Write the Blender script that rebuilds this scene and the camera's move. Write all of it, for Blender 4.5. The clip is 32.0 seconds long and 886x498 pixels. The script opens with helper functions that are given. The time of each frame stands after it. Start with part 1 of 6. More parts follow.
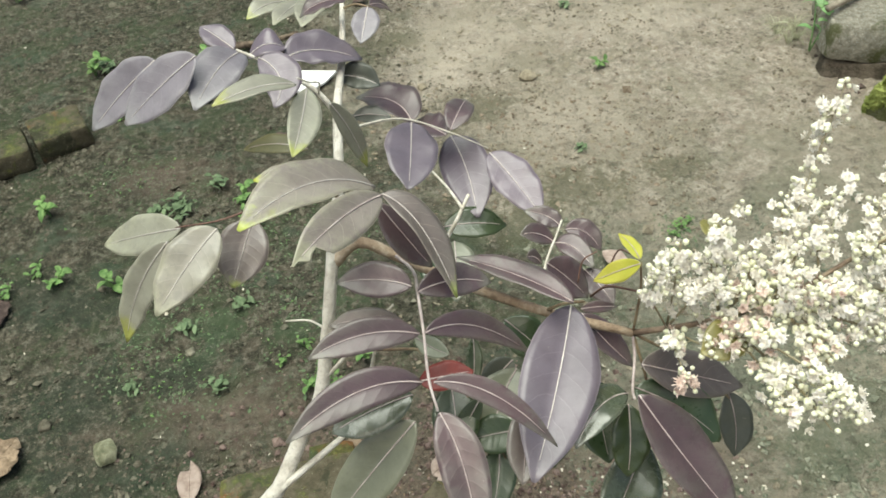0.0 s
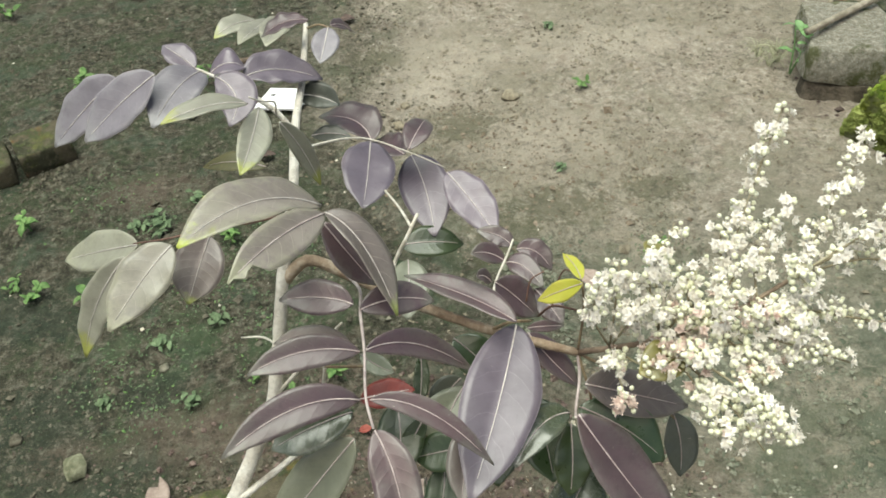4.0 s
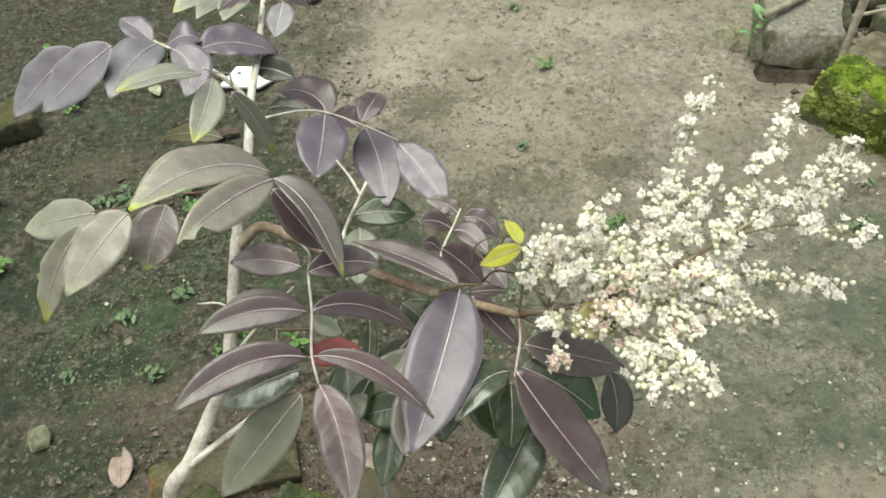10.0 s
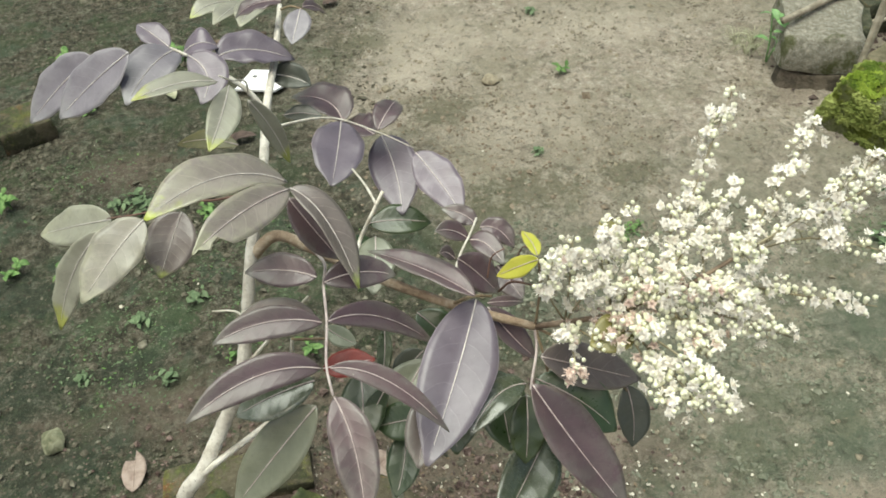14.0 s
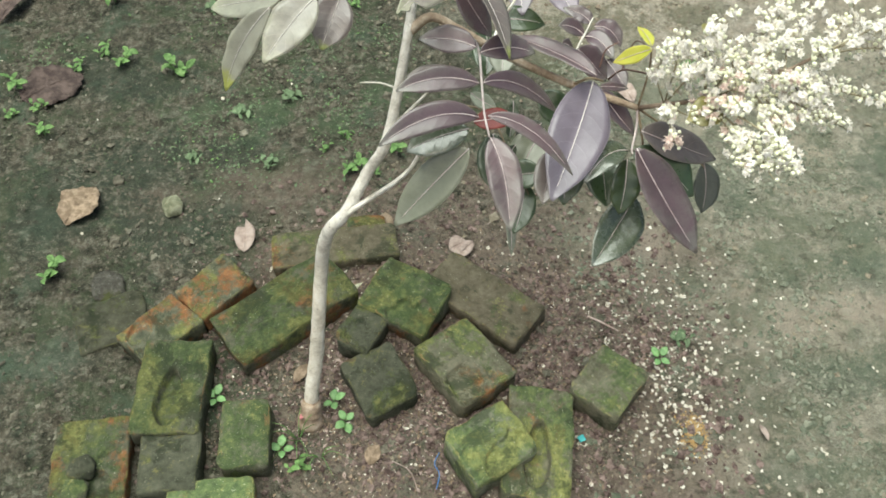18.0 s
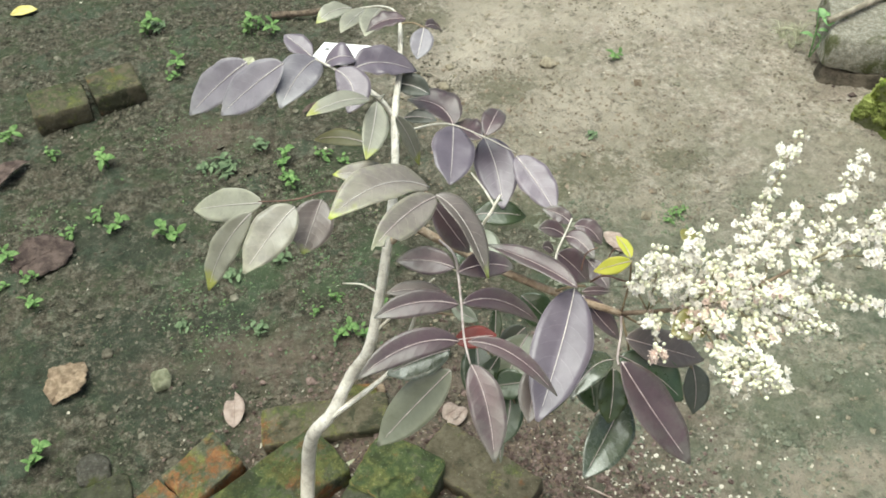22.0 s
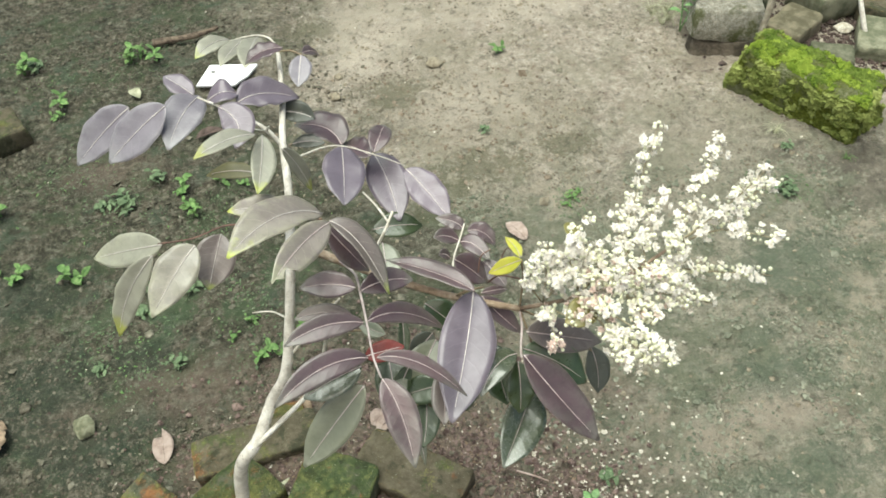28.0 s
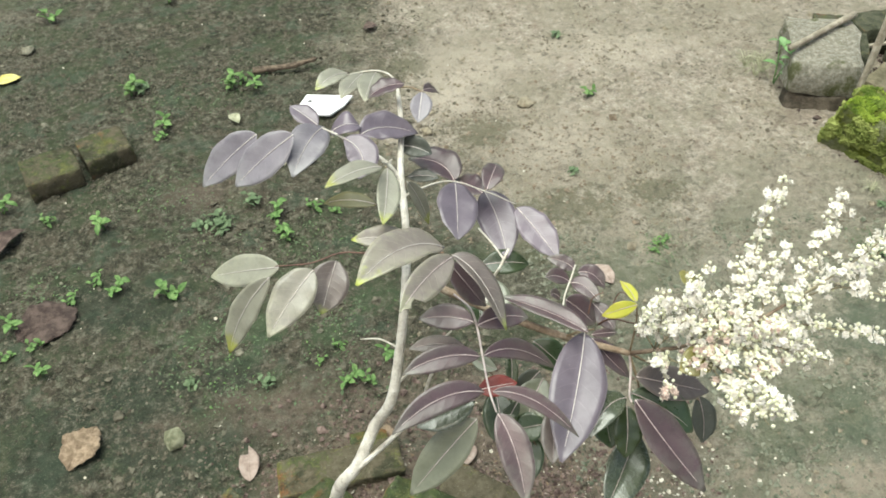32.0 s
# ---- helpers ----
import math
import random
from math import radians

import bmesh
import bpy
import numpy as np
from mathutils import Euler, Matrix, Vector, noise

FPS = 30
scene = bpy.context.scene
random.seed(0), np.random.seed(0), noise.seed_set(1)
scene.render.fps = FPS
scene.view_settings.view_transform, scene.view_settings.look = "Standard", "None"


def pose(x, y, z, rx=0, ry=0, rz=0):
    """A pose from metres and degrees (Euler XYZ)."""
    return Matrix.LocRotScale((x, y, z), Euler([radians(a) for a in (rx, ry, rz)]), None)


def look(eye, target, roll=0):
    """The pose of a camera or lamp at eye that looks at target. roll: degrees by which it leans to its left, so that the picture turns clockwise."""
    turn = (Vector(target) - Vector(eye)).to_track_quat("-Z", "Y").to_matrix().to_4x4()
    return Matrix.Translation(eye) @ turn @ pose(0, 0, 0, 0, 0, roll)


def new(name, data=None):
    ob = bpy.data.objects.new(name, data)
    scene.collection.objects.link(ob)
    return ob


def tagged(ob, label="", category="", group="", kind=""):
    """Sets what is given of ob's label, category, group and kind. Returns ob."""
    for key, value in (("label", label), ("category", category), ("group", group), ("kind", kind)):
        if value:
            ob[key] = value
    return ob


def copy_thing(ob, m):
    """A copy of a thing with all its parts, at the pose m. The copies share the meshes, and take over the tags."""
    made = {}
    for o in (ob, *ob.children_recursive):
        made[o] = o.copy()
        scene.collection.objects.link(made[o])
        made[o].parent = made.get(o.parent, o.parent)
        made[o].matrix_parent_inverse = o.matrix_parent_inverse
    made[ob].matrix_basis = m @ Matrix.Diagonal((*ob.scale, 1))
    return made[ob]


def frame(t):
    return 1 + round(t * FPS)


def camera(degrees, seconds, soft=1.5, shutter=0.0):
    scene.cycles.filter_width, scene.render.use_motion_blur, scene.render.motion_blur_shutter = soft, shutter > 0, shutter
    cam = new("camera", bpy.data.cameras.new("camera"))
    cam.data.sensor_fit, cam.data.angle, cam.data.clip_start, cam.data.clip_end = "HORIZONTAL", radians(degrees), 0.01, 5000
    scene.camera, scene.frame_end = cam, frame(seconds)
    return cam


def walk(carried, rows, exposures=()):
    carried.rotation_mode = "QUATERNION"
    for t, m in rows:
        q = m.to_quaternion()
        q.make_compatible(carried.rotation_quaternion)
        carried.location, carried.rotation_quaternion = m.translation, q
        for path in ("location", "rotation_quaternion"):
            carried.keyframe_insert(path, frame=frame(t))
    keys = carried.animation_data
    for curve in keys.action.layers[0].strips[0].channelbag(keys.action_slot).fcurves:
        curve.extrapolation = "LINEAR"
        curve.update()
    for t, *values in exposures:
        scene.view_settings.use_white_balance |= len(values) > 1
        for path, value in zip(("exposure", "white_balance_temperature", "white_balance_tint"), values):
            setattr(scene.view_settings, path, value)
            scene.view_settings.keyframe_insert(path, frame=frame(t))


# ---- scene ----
cam = camera(55.0, 32.0, 1.75)
PATH = [
    (0, (0.289, -0.412, 1.279), (0.328, 1.037, -0.098), -4.4),
    (0.5, (0.339, -0.428, 1.271), (0.44, 1.025, -0.099), -3.3),
    (1, (0.37, -0.428, 1.261), (0.496, 1.011, -0.122), -2.7),
    (1.5, (0.378, -0.422, 1.26), (0.508, 1.012, -0.128), -2.5),
    (2, (0.376, -0.418, 1.258), (0.506, 1.014, -0.132), -2.5),
    (2.5, (0.369, -0.42, 1.258), (0.498, 1.01, -0.135), -2.4),
    (3, (0.357, -0.424, 1.261), (0.466, 1.006, -0.133), -2.4),
    (3.5, (0.336, -0.419, 1.278), (0.379, 1.05, -0.079), -3.8),
    (5.5, (0.393, -0.427, 1.285), (0.467, 1.055, -0.056), -3.3),
    (6, (0.419, -0.424, 1.277), (0.524, 1.043, -0.079), -2.6),
    (6.5, (0.407, -0.439, 1.261), (0.526, 1.011, -0.112), -2.1),
    (7, (0.393, -0.444, 1.266), (0.511, 1.002, -0.111), -2.0),
    (7.5, (0.382, -0.445, 1.271), (0.502, 0.998, -0.108), -1.9),
    (8, (0.383, -0.443, 1.272), (0.501, 0.999, -0.108), -1.9),
    (8.5, (0.381, -0.44, 1.274), (0.499, 1.001, -0.108), -1.9),
    (9, (0.377, -0.447, 1.276), (0.493, 0.993, -0.106), -1.9),
    (9.5, (0.368, -0.456, 1.293), (0.479, 0.986, -0.089), -1.9),
    (10, (0.363, -0.459, 1.291), (0.463, 0.988, -0.085), -2.1),
    (10.5, (0.365, -0.459, 1.287), (0.464, 0.988, -0.091), -2.0),
    (11, (0.363, -0.456, 1.285), (0.462, 0.989, -0.094), -2.1),
    (11.5, (0.363, -0.451, 1.284), (0.463, 0.994, -0.096), -2.0),
    (12, (0.363, -0.444, 1.285), (0.462, 0.998, -0.097), -2.0),
    (12.5, (0.361, -0.446, 1.288), (0.455, 0.997, -0.093), -2.1),
    (13, (0.36, -0.453, 1.289), (0.447, 0.991, -0.091), -2.2),
    (13.5, (0.359, -0.452, 1.292), (0.437, 0.996, -0.085), -2.4),
    (14, (0.361, -0.448, 1.293), (0.431, 1.004, -0.08), -2.5),
    (14.5, (0.36, -0.453, 1.289), (0.384, 0.986, -0.1), -3.3),
    (15, (0.331, -0.476, 1.245), (0.326, 0.876, -0.229), -3.7),
    (15.5, (0.3, -0.491, 1.229), (0.27, 0.788, -0.308), -3.4),
    (17.5, (0.224, -0.67, 1.369), (0.259, 0.529, -0.231), 1.4),
    (18, (0.222, -0.657, 1.382), (0.254, 0.544, -0.217), 1.4),
    (18.5, (0.228, -0.653, 1.387), (0.255, 0.56, -0.203), 1.2),
    (19, (0.231, -0.652, 1.391), (0.26, 0.607, -0.162), 1.0),
    (19.5, (0.241, -0.631, 1.419), (0.3, 0.683, -0.087), 1.3),
    (20, (0.28, -0.606, 1.452), (0.354, 0.749, -0.018), 1.1),
    (20.5, (0.308, -0.59, 1.461), (0.386, 0.782, 0.008), 0.9),
    (21, (0.324, -0.579, 1.467), (0.401, 0.799, 0.02), 0.8),
    (21.5, (0.308, -0.538, 1.47), (0.381, 0.839, 0.021), 0.6),
    (22, (0.248, -0.541, 1.459), (0.277, 0.834, 0.007), -0.8),
    (22.5, (0.177, -0.576, 1.423), (0.195, 0.754, -0.07), -1.6),
    (23, (0.188, -0.599, 1.425), (0.252, 0.702, -0.093), -1.5),
    (23.5, (0.234, -0.591, 1.447), (0.361, 0.721, -0.057), -0.4),
    (24, (0.287, -0.566, 1.464), (0.427, 0.753, -0.032), 0.3),
    (24.5, (0.313, -0.55, 1.486), (0.46, 0.774, -0.006), 0.9),
    (26.5, (0.264, -0.563, 1.505), (0.379, 0.786, 0.032), 0.1),
    (27, (0.229, -0.566, 1.508), (0.31, 0.796, 0.046), -0.7),
    (27.5, (0.224, -0.554, 1.51), (0.339, 0.817, 0.059), -2.0),
    (28, (0.274, -0.555, 1.51), (0.489, 0.787, 0.043), -2.2),
    (28.5, (0.285, -0.572, 1.498), (0.499, 0.756, 0.017), -2.4),
    (29, (0.247, -0.569, 1.5), (0.371, 0.772, 0.021), -2.5),
    (29.5, (0.224, -0.565, 1.505), (0.307, 0.788, 0.034), -2.2),
    (30, (0.257, -0.569, 1.504), (0.394, 0.787, 0.041), -1.6),
    (30.5, (0.288, -0.559, 1.508), (0.484, 0.803, 0.056), -1.0),
    (31, (0.28, -0.543, 1.516), (0.459, 0.841, 0.083), -1.2),
    (31.5, (0.24, -0.545, 1.531), (0.361, 0.865, 0.118), -2.2),
    (32, (0.198, -0.557, 1.529), (0.292, 0.862, 0.122), -2.5),
]
walk(cam, [(t, look(e, g, r)) for t, e, g, r in PATH], [(0, 0.50, 6600, 3), (3.5, 0.45, 6600, 3), (5.5, 0.42, 6640, 2), (15.5, 0.42, 6640, 2), (17.5, 0.64, 6400, 3), (28, 0.66, 6500, 3), (32, 0.66, 6500, 3)])

# ---- world and light: bright hazy shade under a thin overcast sky ----
world = bpy.data.worlds.new("world")
scene.world = world
world.use_nodes = True
wn = world.node_tree.nodes
sky = wn.new("ShaderNodeTexSky")
sky.sky_type = "NISHITA"
sky.sun_disc = False
sky.sun_elevation = radians(58)
sky.sun_rotation = radians(200)
sky.air_density, sky.dust_density, sky.ozone_density = 1.0, 4.0, 0.6
world.node_tree.links.new(sky.outputs["Color"], wn["Background"].inputs["Color"])
wn["Background"].inputs["Strength"].default_value = 0.075
sun = new("sun", bpy.data.lights.new("sun", "SUN"))
sun.data.energy, sun.data.angle, sun.data.color = 3.5, radians(55), (0.97, 0.97, 0.89)
sun.matrix_world = look((-0.3, 0.7, 4.0), (0.3, 0.3, 0))


# ---- materials ----
class Nodes:
    """A short way to write a material's node tree."""

    def __init__(self, name):
        self.m = bpy.data.materials.new(name)
        self.m.use_nodes = True
        self.t = self.m.node_tree
        self.b = self.t.nodes["Principled BSDF"]

    def add(self, kind, **sets):
        n = self.t.nodes.new(kind)
        for k, v in sets.items():
            if k == "operation":
                n.operation = v
            elif k == "data_type":
                n.data_type = v
            elif k == "blend_type":
                n.blend_type = v
        return n

    def link(self, a, b):
        self.t.links.new(a, b)

    def put(self, socket, v):
        if isinstance(v, bpy.types.NodeSocket):
            self.link(v, socket)
        else:
            socket.default_value = v

    def math(self, op, a, b=0.0, c=0.0):
        n = self.add("ShaderNodeMath", operation=op)
        self.put(n.inputs[0], a), self.put(n.inputs[1], b), self.put(n.inputs[2], c)
        return n.outputs[0]

    def noise(self, scale, detail=4.0, rough=0.6, vec=None, distortion=0.0):
        n = self.add("ShaderNodeTexNoise")
        n.inputs["Scale"].default_value, n.inputs["Detail"].default_value = scale, detail
        n.inputs["Roughness"].default_value, n.inputs["Distortion"].default_value = rough, distortion
        self.link(vec or self.place(), n.inputs["Vector"])
        return n.outputs["Fac"]

    def voronoi(self, scale, vec=None):
        n = self.add("ShaderNodeTexVoronoi")
        n.inputs["Scale"].default_value = scale
        self.link(vec or self.place(), n.inputs["Vector"])
        return n

    def place(self):
        return self.add("ShaderNodeTexCoord").outputs["Object"]

    def ramp(self, fac, *stops):
        n = self.add("ShaderNodeValToRGB")
        e = n.color_ramp.elements
        while len(e) < len(stops):
            e.new(0.5)
        for k, (p, c) in zip(e, stops):
            k.position = p
            k.color = (*c, 1) if len(c) == 3 else c
        self.link(fac, n.inputs["Fac"])
        return n.outputs["Color"]

    def step(self, v, lo, hi):
        n = self.add("ShaderNodeMapRange")
        n.interpolation_type = "SMOOTHSTEP"
        self.put(n.inputs["Value"], v)
        n.inputs["From Min"].default_value, n.inputs["From Max"].default_value = lo, hi
        return n.outputs["Result"]

    def mix(self, fac, a, b, blend="MIX"):
        n = self.add("ShaderNodeMix", data_type="RGBA", blend_type=blend)
        self.put(n.inputs["Factor"], fac)
        self.put(n.inputs[6], a if not isinstance(a, tuple) else (*a, 1))
        self.put(n.inputs[7], b if not isinstance(b, tuple) else (*b, 1))
        return n.outputs[2]

    def bump(self, height, strength, distance):
        n = self.add("ShaderNodeBump")
        n.inputs["Strength"].default_value, n.inputs["Distance"].default_value = strength, distance
        self.link(height, n.inputs["Height"])
        self.link(n.outputs["Normal"], self.b.inputs["Normal"])

    def done(self, color, rough=0.7, spec=0.5):
        self.put(self.b.inputs["Base Color"], color if not isinstance(color, tuple) else (*color, 1))
        self.put(self.b.inputs["Roughness"], rough)
        self.b.inputs["Specular IOR Level"].default_value = spec
        return self.m

    def rnd(self):
        return self.add("ShaderNodeObjectInfo").outputs["Random"]


def soil_material():
    n = Nodes("soil")
    g = n.add("ShaderNodeNewGeometry").outputs["Position"]
    s = n.add("ShaderNodeSeparateXYZ")
    n.link(g, s.inputs[0])
    x, y = s.outputs[0], s.outputs[1]
    big = n.noise(1.9, 5, 0.6, g)
    mid = n.noise(9, 6, 0.65, g)
    fine = n.noise(75, 5, 0.75, g)
    grit = n.noise(330, 3, 0.7, g)
    wob = n.math("MULTIPLY_ADD", big, 0.9, -0.45)
    wob2 = n.math("MULTIPLY_ADD", mid, 0.5, -0.25)
    # far dry sandy path, partly painted sunlight; damp dark soil under the shrub
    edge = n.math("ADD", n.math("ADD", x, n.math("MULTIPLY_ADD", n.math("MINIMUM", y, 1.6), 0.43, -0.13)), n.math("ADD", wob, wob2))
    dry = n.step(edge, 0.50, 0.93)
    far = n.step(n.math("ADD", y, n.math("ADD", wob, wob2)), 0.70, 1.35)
    away = n.add("ShaderNodeVectorMath", operation="DISTANCE")
    n.link(g, away.inputs[0])
    away.inputs[1].default_value = (0.4, 1.0, 0.0)
    out = n.step(away.outputs["Value"], 1.5, 3.2)
    wide = n.step(n.noise(0.55, 6, 0.65, g), 0.40, 0.62)
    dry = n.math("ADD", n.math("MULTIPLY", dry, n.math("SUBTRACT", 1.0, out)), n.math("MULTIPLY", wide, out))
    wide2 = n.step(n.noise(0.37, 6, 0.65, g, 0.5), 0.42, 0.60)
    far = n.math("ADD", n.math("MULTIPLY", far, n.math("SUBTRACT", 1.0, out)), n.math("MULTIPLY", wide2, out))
    broad = n.noise(2.3, 4, 0.6, g, 0.6)
    lump = n.noise(30, 6, 0.72, g)
    patch = n.noise(4.3, 6, 0.72, g, 0.4)
    speck = n.noise(17, 8, 0.82, g)
    blot = n.noise(6.5, 8, 0.78, g, 0.3)
    fleck = n.noise(44, 8, 0.85, g)
    teal = n.noise(7.5, 7, 0.72, g)
    dark = n.ramp(fleck, (0.38, (0.014, 0.016, 0.010)), (0.465, (0.048, 0.047, 0.031)), (0.53, (0.091, 0.088, 0.062)), (0.62, (0.212, 0.200, 0.155)))
    near_bed = n.math("MULTIPLY", n.math("MULTIPLY", n.step(n.math("ADD", y, wob), -0.75, -0.25), n.step(n.math("ADD", x, wob), 1.3, 0.8)), n.math("MULTIPLY", n.step(n.math("ADD", y, wob2), 0.80, 0.38), n.step(n.math("ADD", x, wob2), -0.20, 0.10)))
    redder = n.mix(n.math("MULTIPLY", n.step(n.math("MULTIPLY_ADD", near_bed, 0.10, speck), 0.50, 0.57), n.math("MULTIPLY_ADD", near_bed, 0.45, 0.20)), dark, (0.205, 0.158, 0.122))
    moss = n.mix(n.math("MULTIPLY", n.step(blot, 0.49, 0.57), n.math("MULTIPLY_ADD", near_bed, -0.45, 0.62)), redder, (0.055, 0.077, 0.038))
    moss = n.mix(n.math("MULTIPLY", n.step(teal, 0.53, 0.61), 0.55), moss, (0.066, 0.095, 0.062))
    moss = n.mix(n.math("MULTIPLY", n.step(n.noise(11, 8, 0.8, g), 0.56, 0.64), 0.40), moss, (0.140, 0.158, 0.110))
    film = n.ramp(fleck, (0.34, (0.115, 0.108, 0.078)), (0.5, (0.235, 0.220, 0.165)), (0.66, (0.40, 0.375, 0.295)))
    film = n.mix(n.math("MULTIPLY", n.step(blot, 0.46, 0.55), 0.66), film, (0.112, 0.132, 0.082))
    film = n.mix(n.math("MULTIPLY", n.step(speck, 0.50, 0.57), 0.45), film, (0.235, 0.232, 0.178))
    film = n.mix(n.math("MULTIPLY", n.step(patch, 0.54, 0.61), 0.60), film, (0.36, 0.315, 0.24))
    film = n.mix(n.math("MULTIPLY", n.step(teal, 0.55, 0.63), 0.50), film, (0.100, 0.125, 0.084))
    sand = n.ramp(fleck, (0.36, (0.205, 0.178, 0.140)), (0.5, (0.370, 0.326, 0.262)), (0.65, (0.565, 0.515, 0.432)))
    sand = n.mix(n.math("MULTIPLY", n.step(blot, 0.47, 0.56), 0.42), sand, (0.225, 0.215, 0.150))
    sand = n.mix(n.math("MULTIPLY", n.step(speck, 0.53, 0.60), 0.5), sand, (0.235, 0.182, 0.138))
    # broad mottling paints soft dappled sunlight into the sand's own tone
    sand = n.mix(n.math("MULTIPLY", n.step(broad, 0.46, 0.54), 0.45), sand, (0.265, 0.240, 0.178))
    moss = n.mix(n.math("MULTIPLY", near_bed, n.math("MULTIPLY", n.step(fleck, 0.44, 0.56), 0.50)), moss, (0.235, 0.190, 0.150))
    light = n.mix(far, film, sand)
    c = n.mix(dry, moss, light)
    # patches: painted sun dapples on the path, pale dust, red-brown earth, thin green film
    def spot(cx, cy, rx, ry, amount, colour):
        d = n.add("ShaderNodeVectorMath", operation="SUBTRACT")
        n.link(g, d.inputs[0])
        d.inputs[1].default_value = (cx, cy, 0)
        e = n.add("ShaderNodeVectorMath", operation="MULTIPLY")
        n.link(d.outputs[0], e.inputs[0])
        e.inputs[1].default_value = (1 / rx, 1 / ry, 0)
        l = n.add("ShaderNodeVectorMath", operation="LENGTH")
        n.link(e.outputs[0], l.inputs[0])
        far_off = n.math("ADD", l.outputs["Value"], n.math("ADD", n.math("MULTIPLY_ADD", mid, 2.4, -1.2), n.math("MULTIPLY_ADD", fleck, 3.2, -1.6)))
        return n.mix(n.math("MULTIPLY", n.step(far_off, 1.15, 0.45), amount), c, colour)

    # pale spots put the sunlight patches of the far path into the colour
    for at in ((0.44, 1.80, 0.16, 0.22), (0.36, 1.62, 0.10, 0.09), (0.68, 1.39, 0.18, 0.11), (0.95, 1.85, 0.30, 0.14)):
        c = spot(*at, 0.50, (0.50, 0.445, 0.36))
    for at in ((0.94, 0.20, 0.11, 0.07), (1.11, 0.24, 0.10, 0.06), (0.62, 0.42, 0.12, 0.09)):
        c = spot(*at, 0.50, (0.37, 0.31, 0.245))
    # darker olive spots beside the pale ones
    for at in ((0.25, 1.86, 0.09, 0.10), (0.46, 1.45, 0.11, 0.09), (0.66, 1.10, 0.15, 0.08), (0.52, 1.02, 0.10, 0.10), (0.90, 1.15, 0.08, 0.06)):
        c = spot(*at, 0.60, (0.105, 0.105, 0.062))
    for at in ((1.14, 0.13, 0.12, 0.06), (1.15, 0.33, 0.12, 0.07), (0.97, 0.09, 0.09, 0.05), (0.80, 0.55, 0.16, 0.10), (1.30, 0.62, 0.18, 0.12), (-0.50, 0.12, 0.10, 0.06)):
        c = spot(*at, 0.50, (0.088, 0.118, 0.082))
    for at in ((1.40, 1.42, 0.10, 0.06), (-0.33, 0.51, 0.10, 0.05), (-0.12, 0.55, 0.14, 0.08), (0.46, 0.31, 0.10, 0.08), (-0.30, 1.28, 0.16, 0.08), (1.21, 0.21, 0.04, 0.03), (0.02, 0.33, 0.20, 0.10)):
        c = spot(*at, 0.40, (0.190, 0.145, 0.115))
    for at in ((-0.15, 0.78, 0.08, 0.05), (-0.31, 0.79, 0.06, 0.04), (0.10, 0.83, 0.07, 0.05), (0.0, 0.75, 0.07, 0.04), (-0.19, 0.70, 0.05, 0.03)):
        c = spot(*at, 0.55, (0.072, 0.108, 0.056))
    for at in ((-0.40, 0.62, 0.12, 0.10), (-0.30, 0.44, 0.14, 0.10), (-0.55, 0.50, 0.14, 0.14), (-0.22, 0.66, 0.10, 0.05), (-0.50, 0.90, 0.16, 0.10)):
        c = spot(*at, 0.60, (0.036, 0.051, 0.033))
    # darker brown tone on the ground before the mossy block
    for at in ((1.57, 0.92, 0.12, 0.06), (1.66, 0.90, 0.12, 0.10), (1.46, 0.99, 0.08, 0.03), (1.60, 0.80, 0.16, 0.06)):
        c = spot(*at, 0.55, (0.105, 0.090, 0.072))
    # fine dark cracks and pits
    vein = n.math("ABSOLUTE", n.math("SUBTRACT", n.noise(21, 4, 0.6, g, 0.6), 0.5))
    crack = n.math("MULTIPLY", n.step(vein, 0.010, 0.003), n.step(n.noise(5.5, 4, 0.6, g), 0.50, 0.56))
    c = n.mix(n.math("MULTIPLY", crack, 0.28), c, (0.050, 0.045, 0.032))
    c = n.mix(n.math("MULTIPLY", n.step(lump, 0.46, 0.34), n.math("MULTIPLY_ADD", dry, -0.15, 0.65)), c, (0.042, 0.040, 0.027))
    c = n.mix(n.math("MULTIPLY", n.step(grit, 0.62, 0.70), 0.45), c, (0.46, 0.43, 0.35))
    c = n.mix(n.math("MULTIPLY", n.step(grit, 0.40, 0.29), 0.6), c, (0.030, 0.026, 0.019))
    h = n.math("ADD", n.math("MULTIPLY", fine, 0.6), n.math("MULTIPLY", grit, 0.4))
    n.bump(n.math("SUBTRACT", n.math("ADD", h, lump), n.math("MULTIPLY", crack, 0.3)), 1.0, 0.012)
    return n.done(c, 0.92, 0.25)


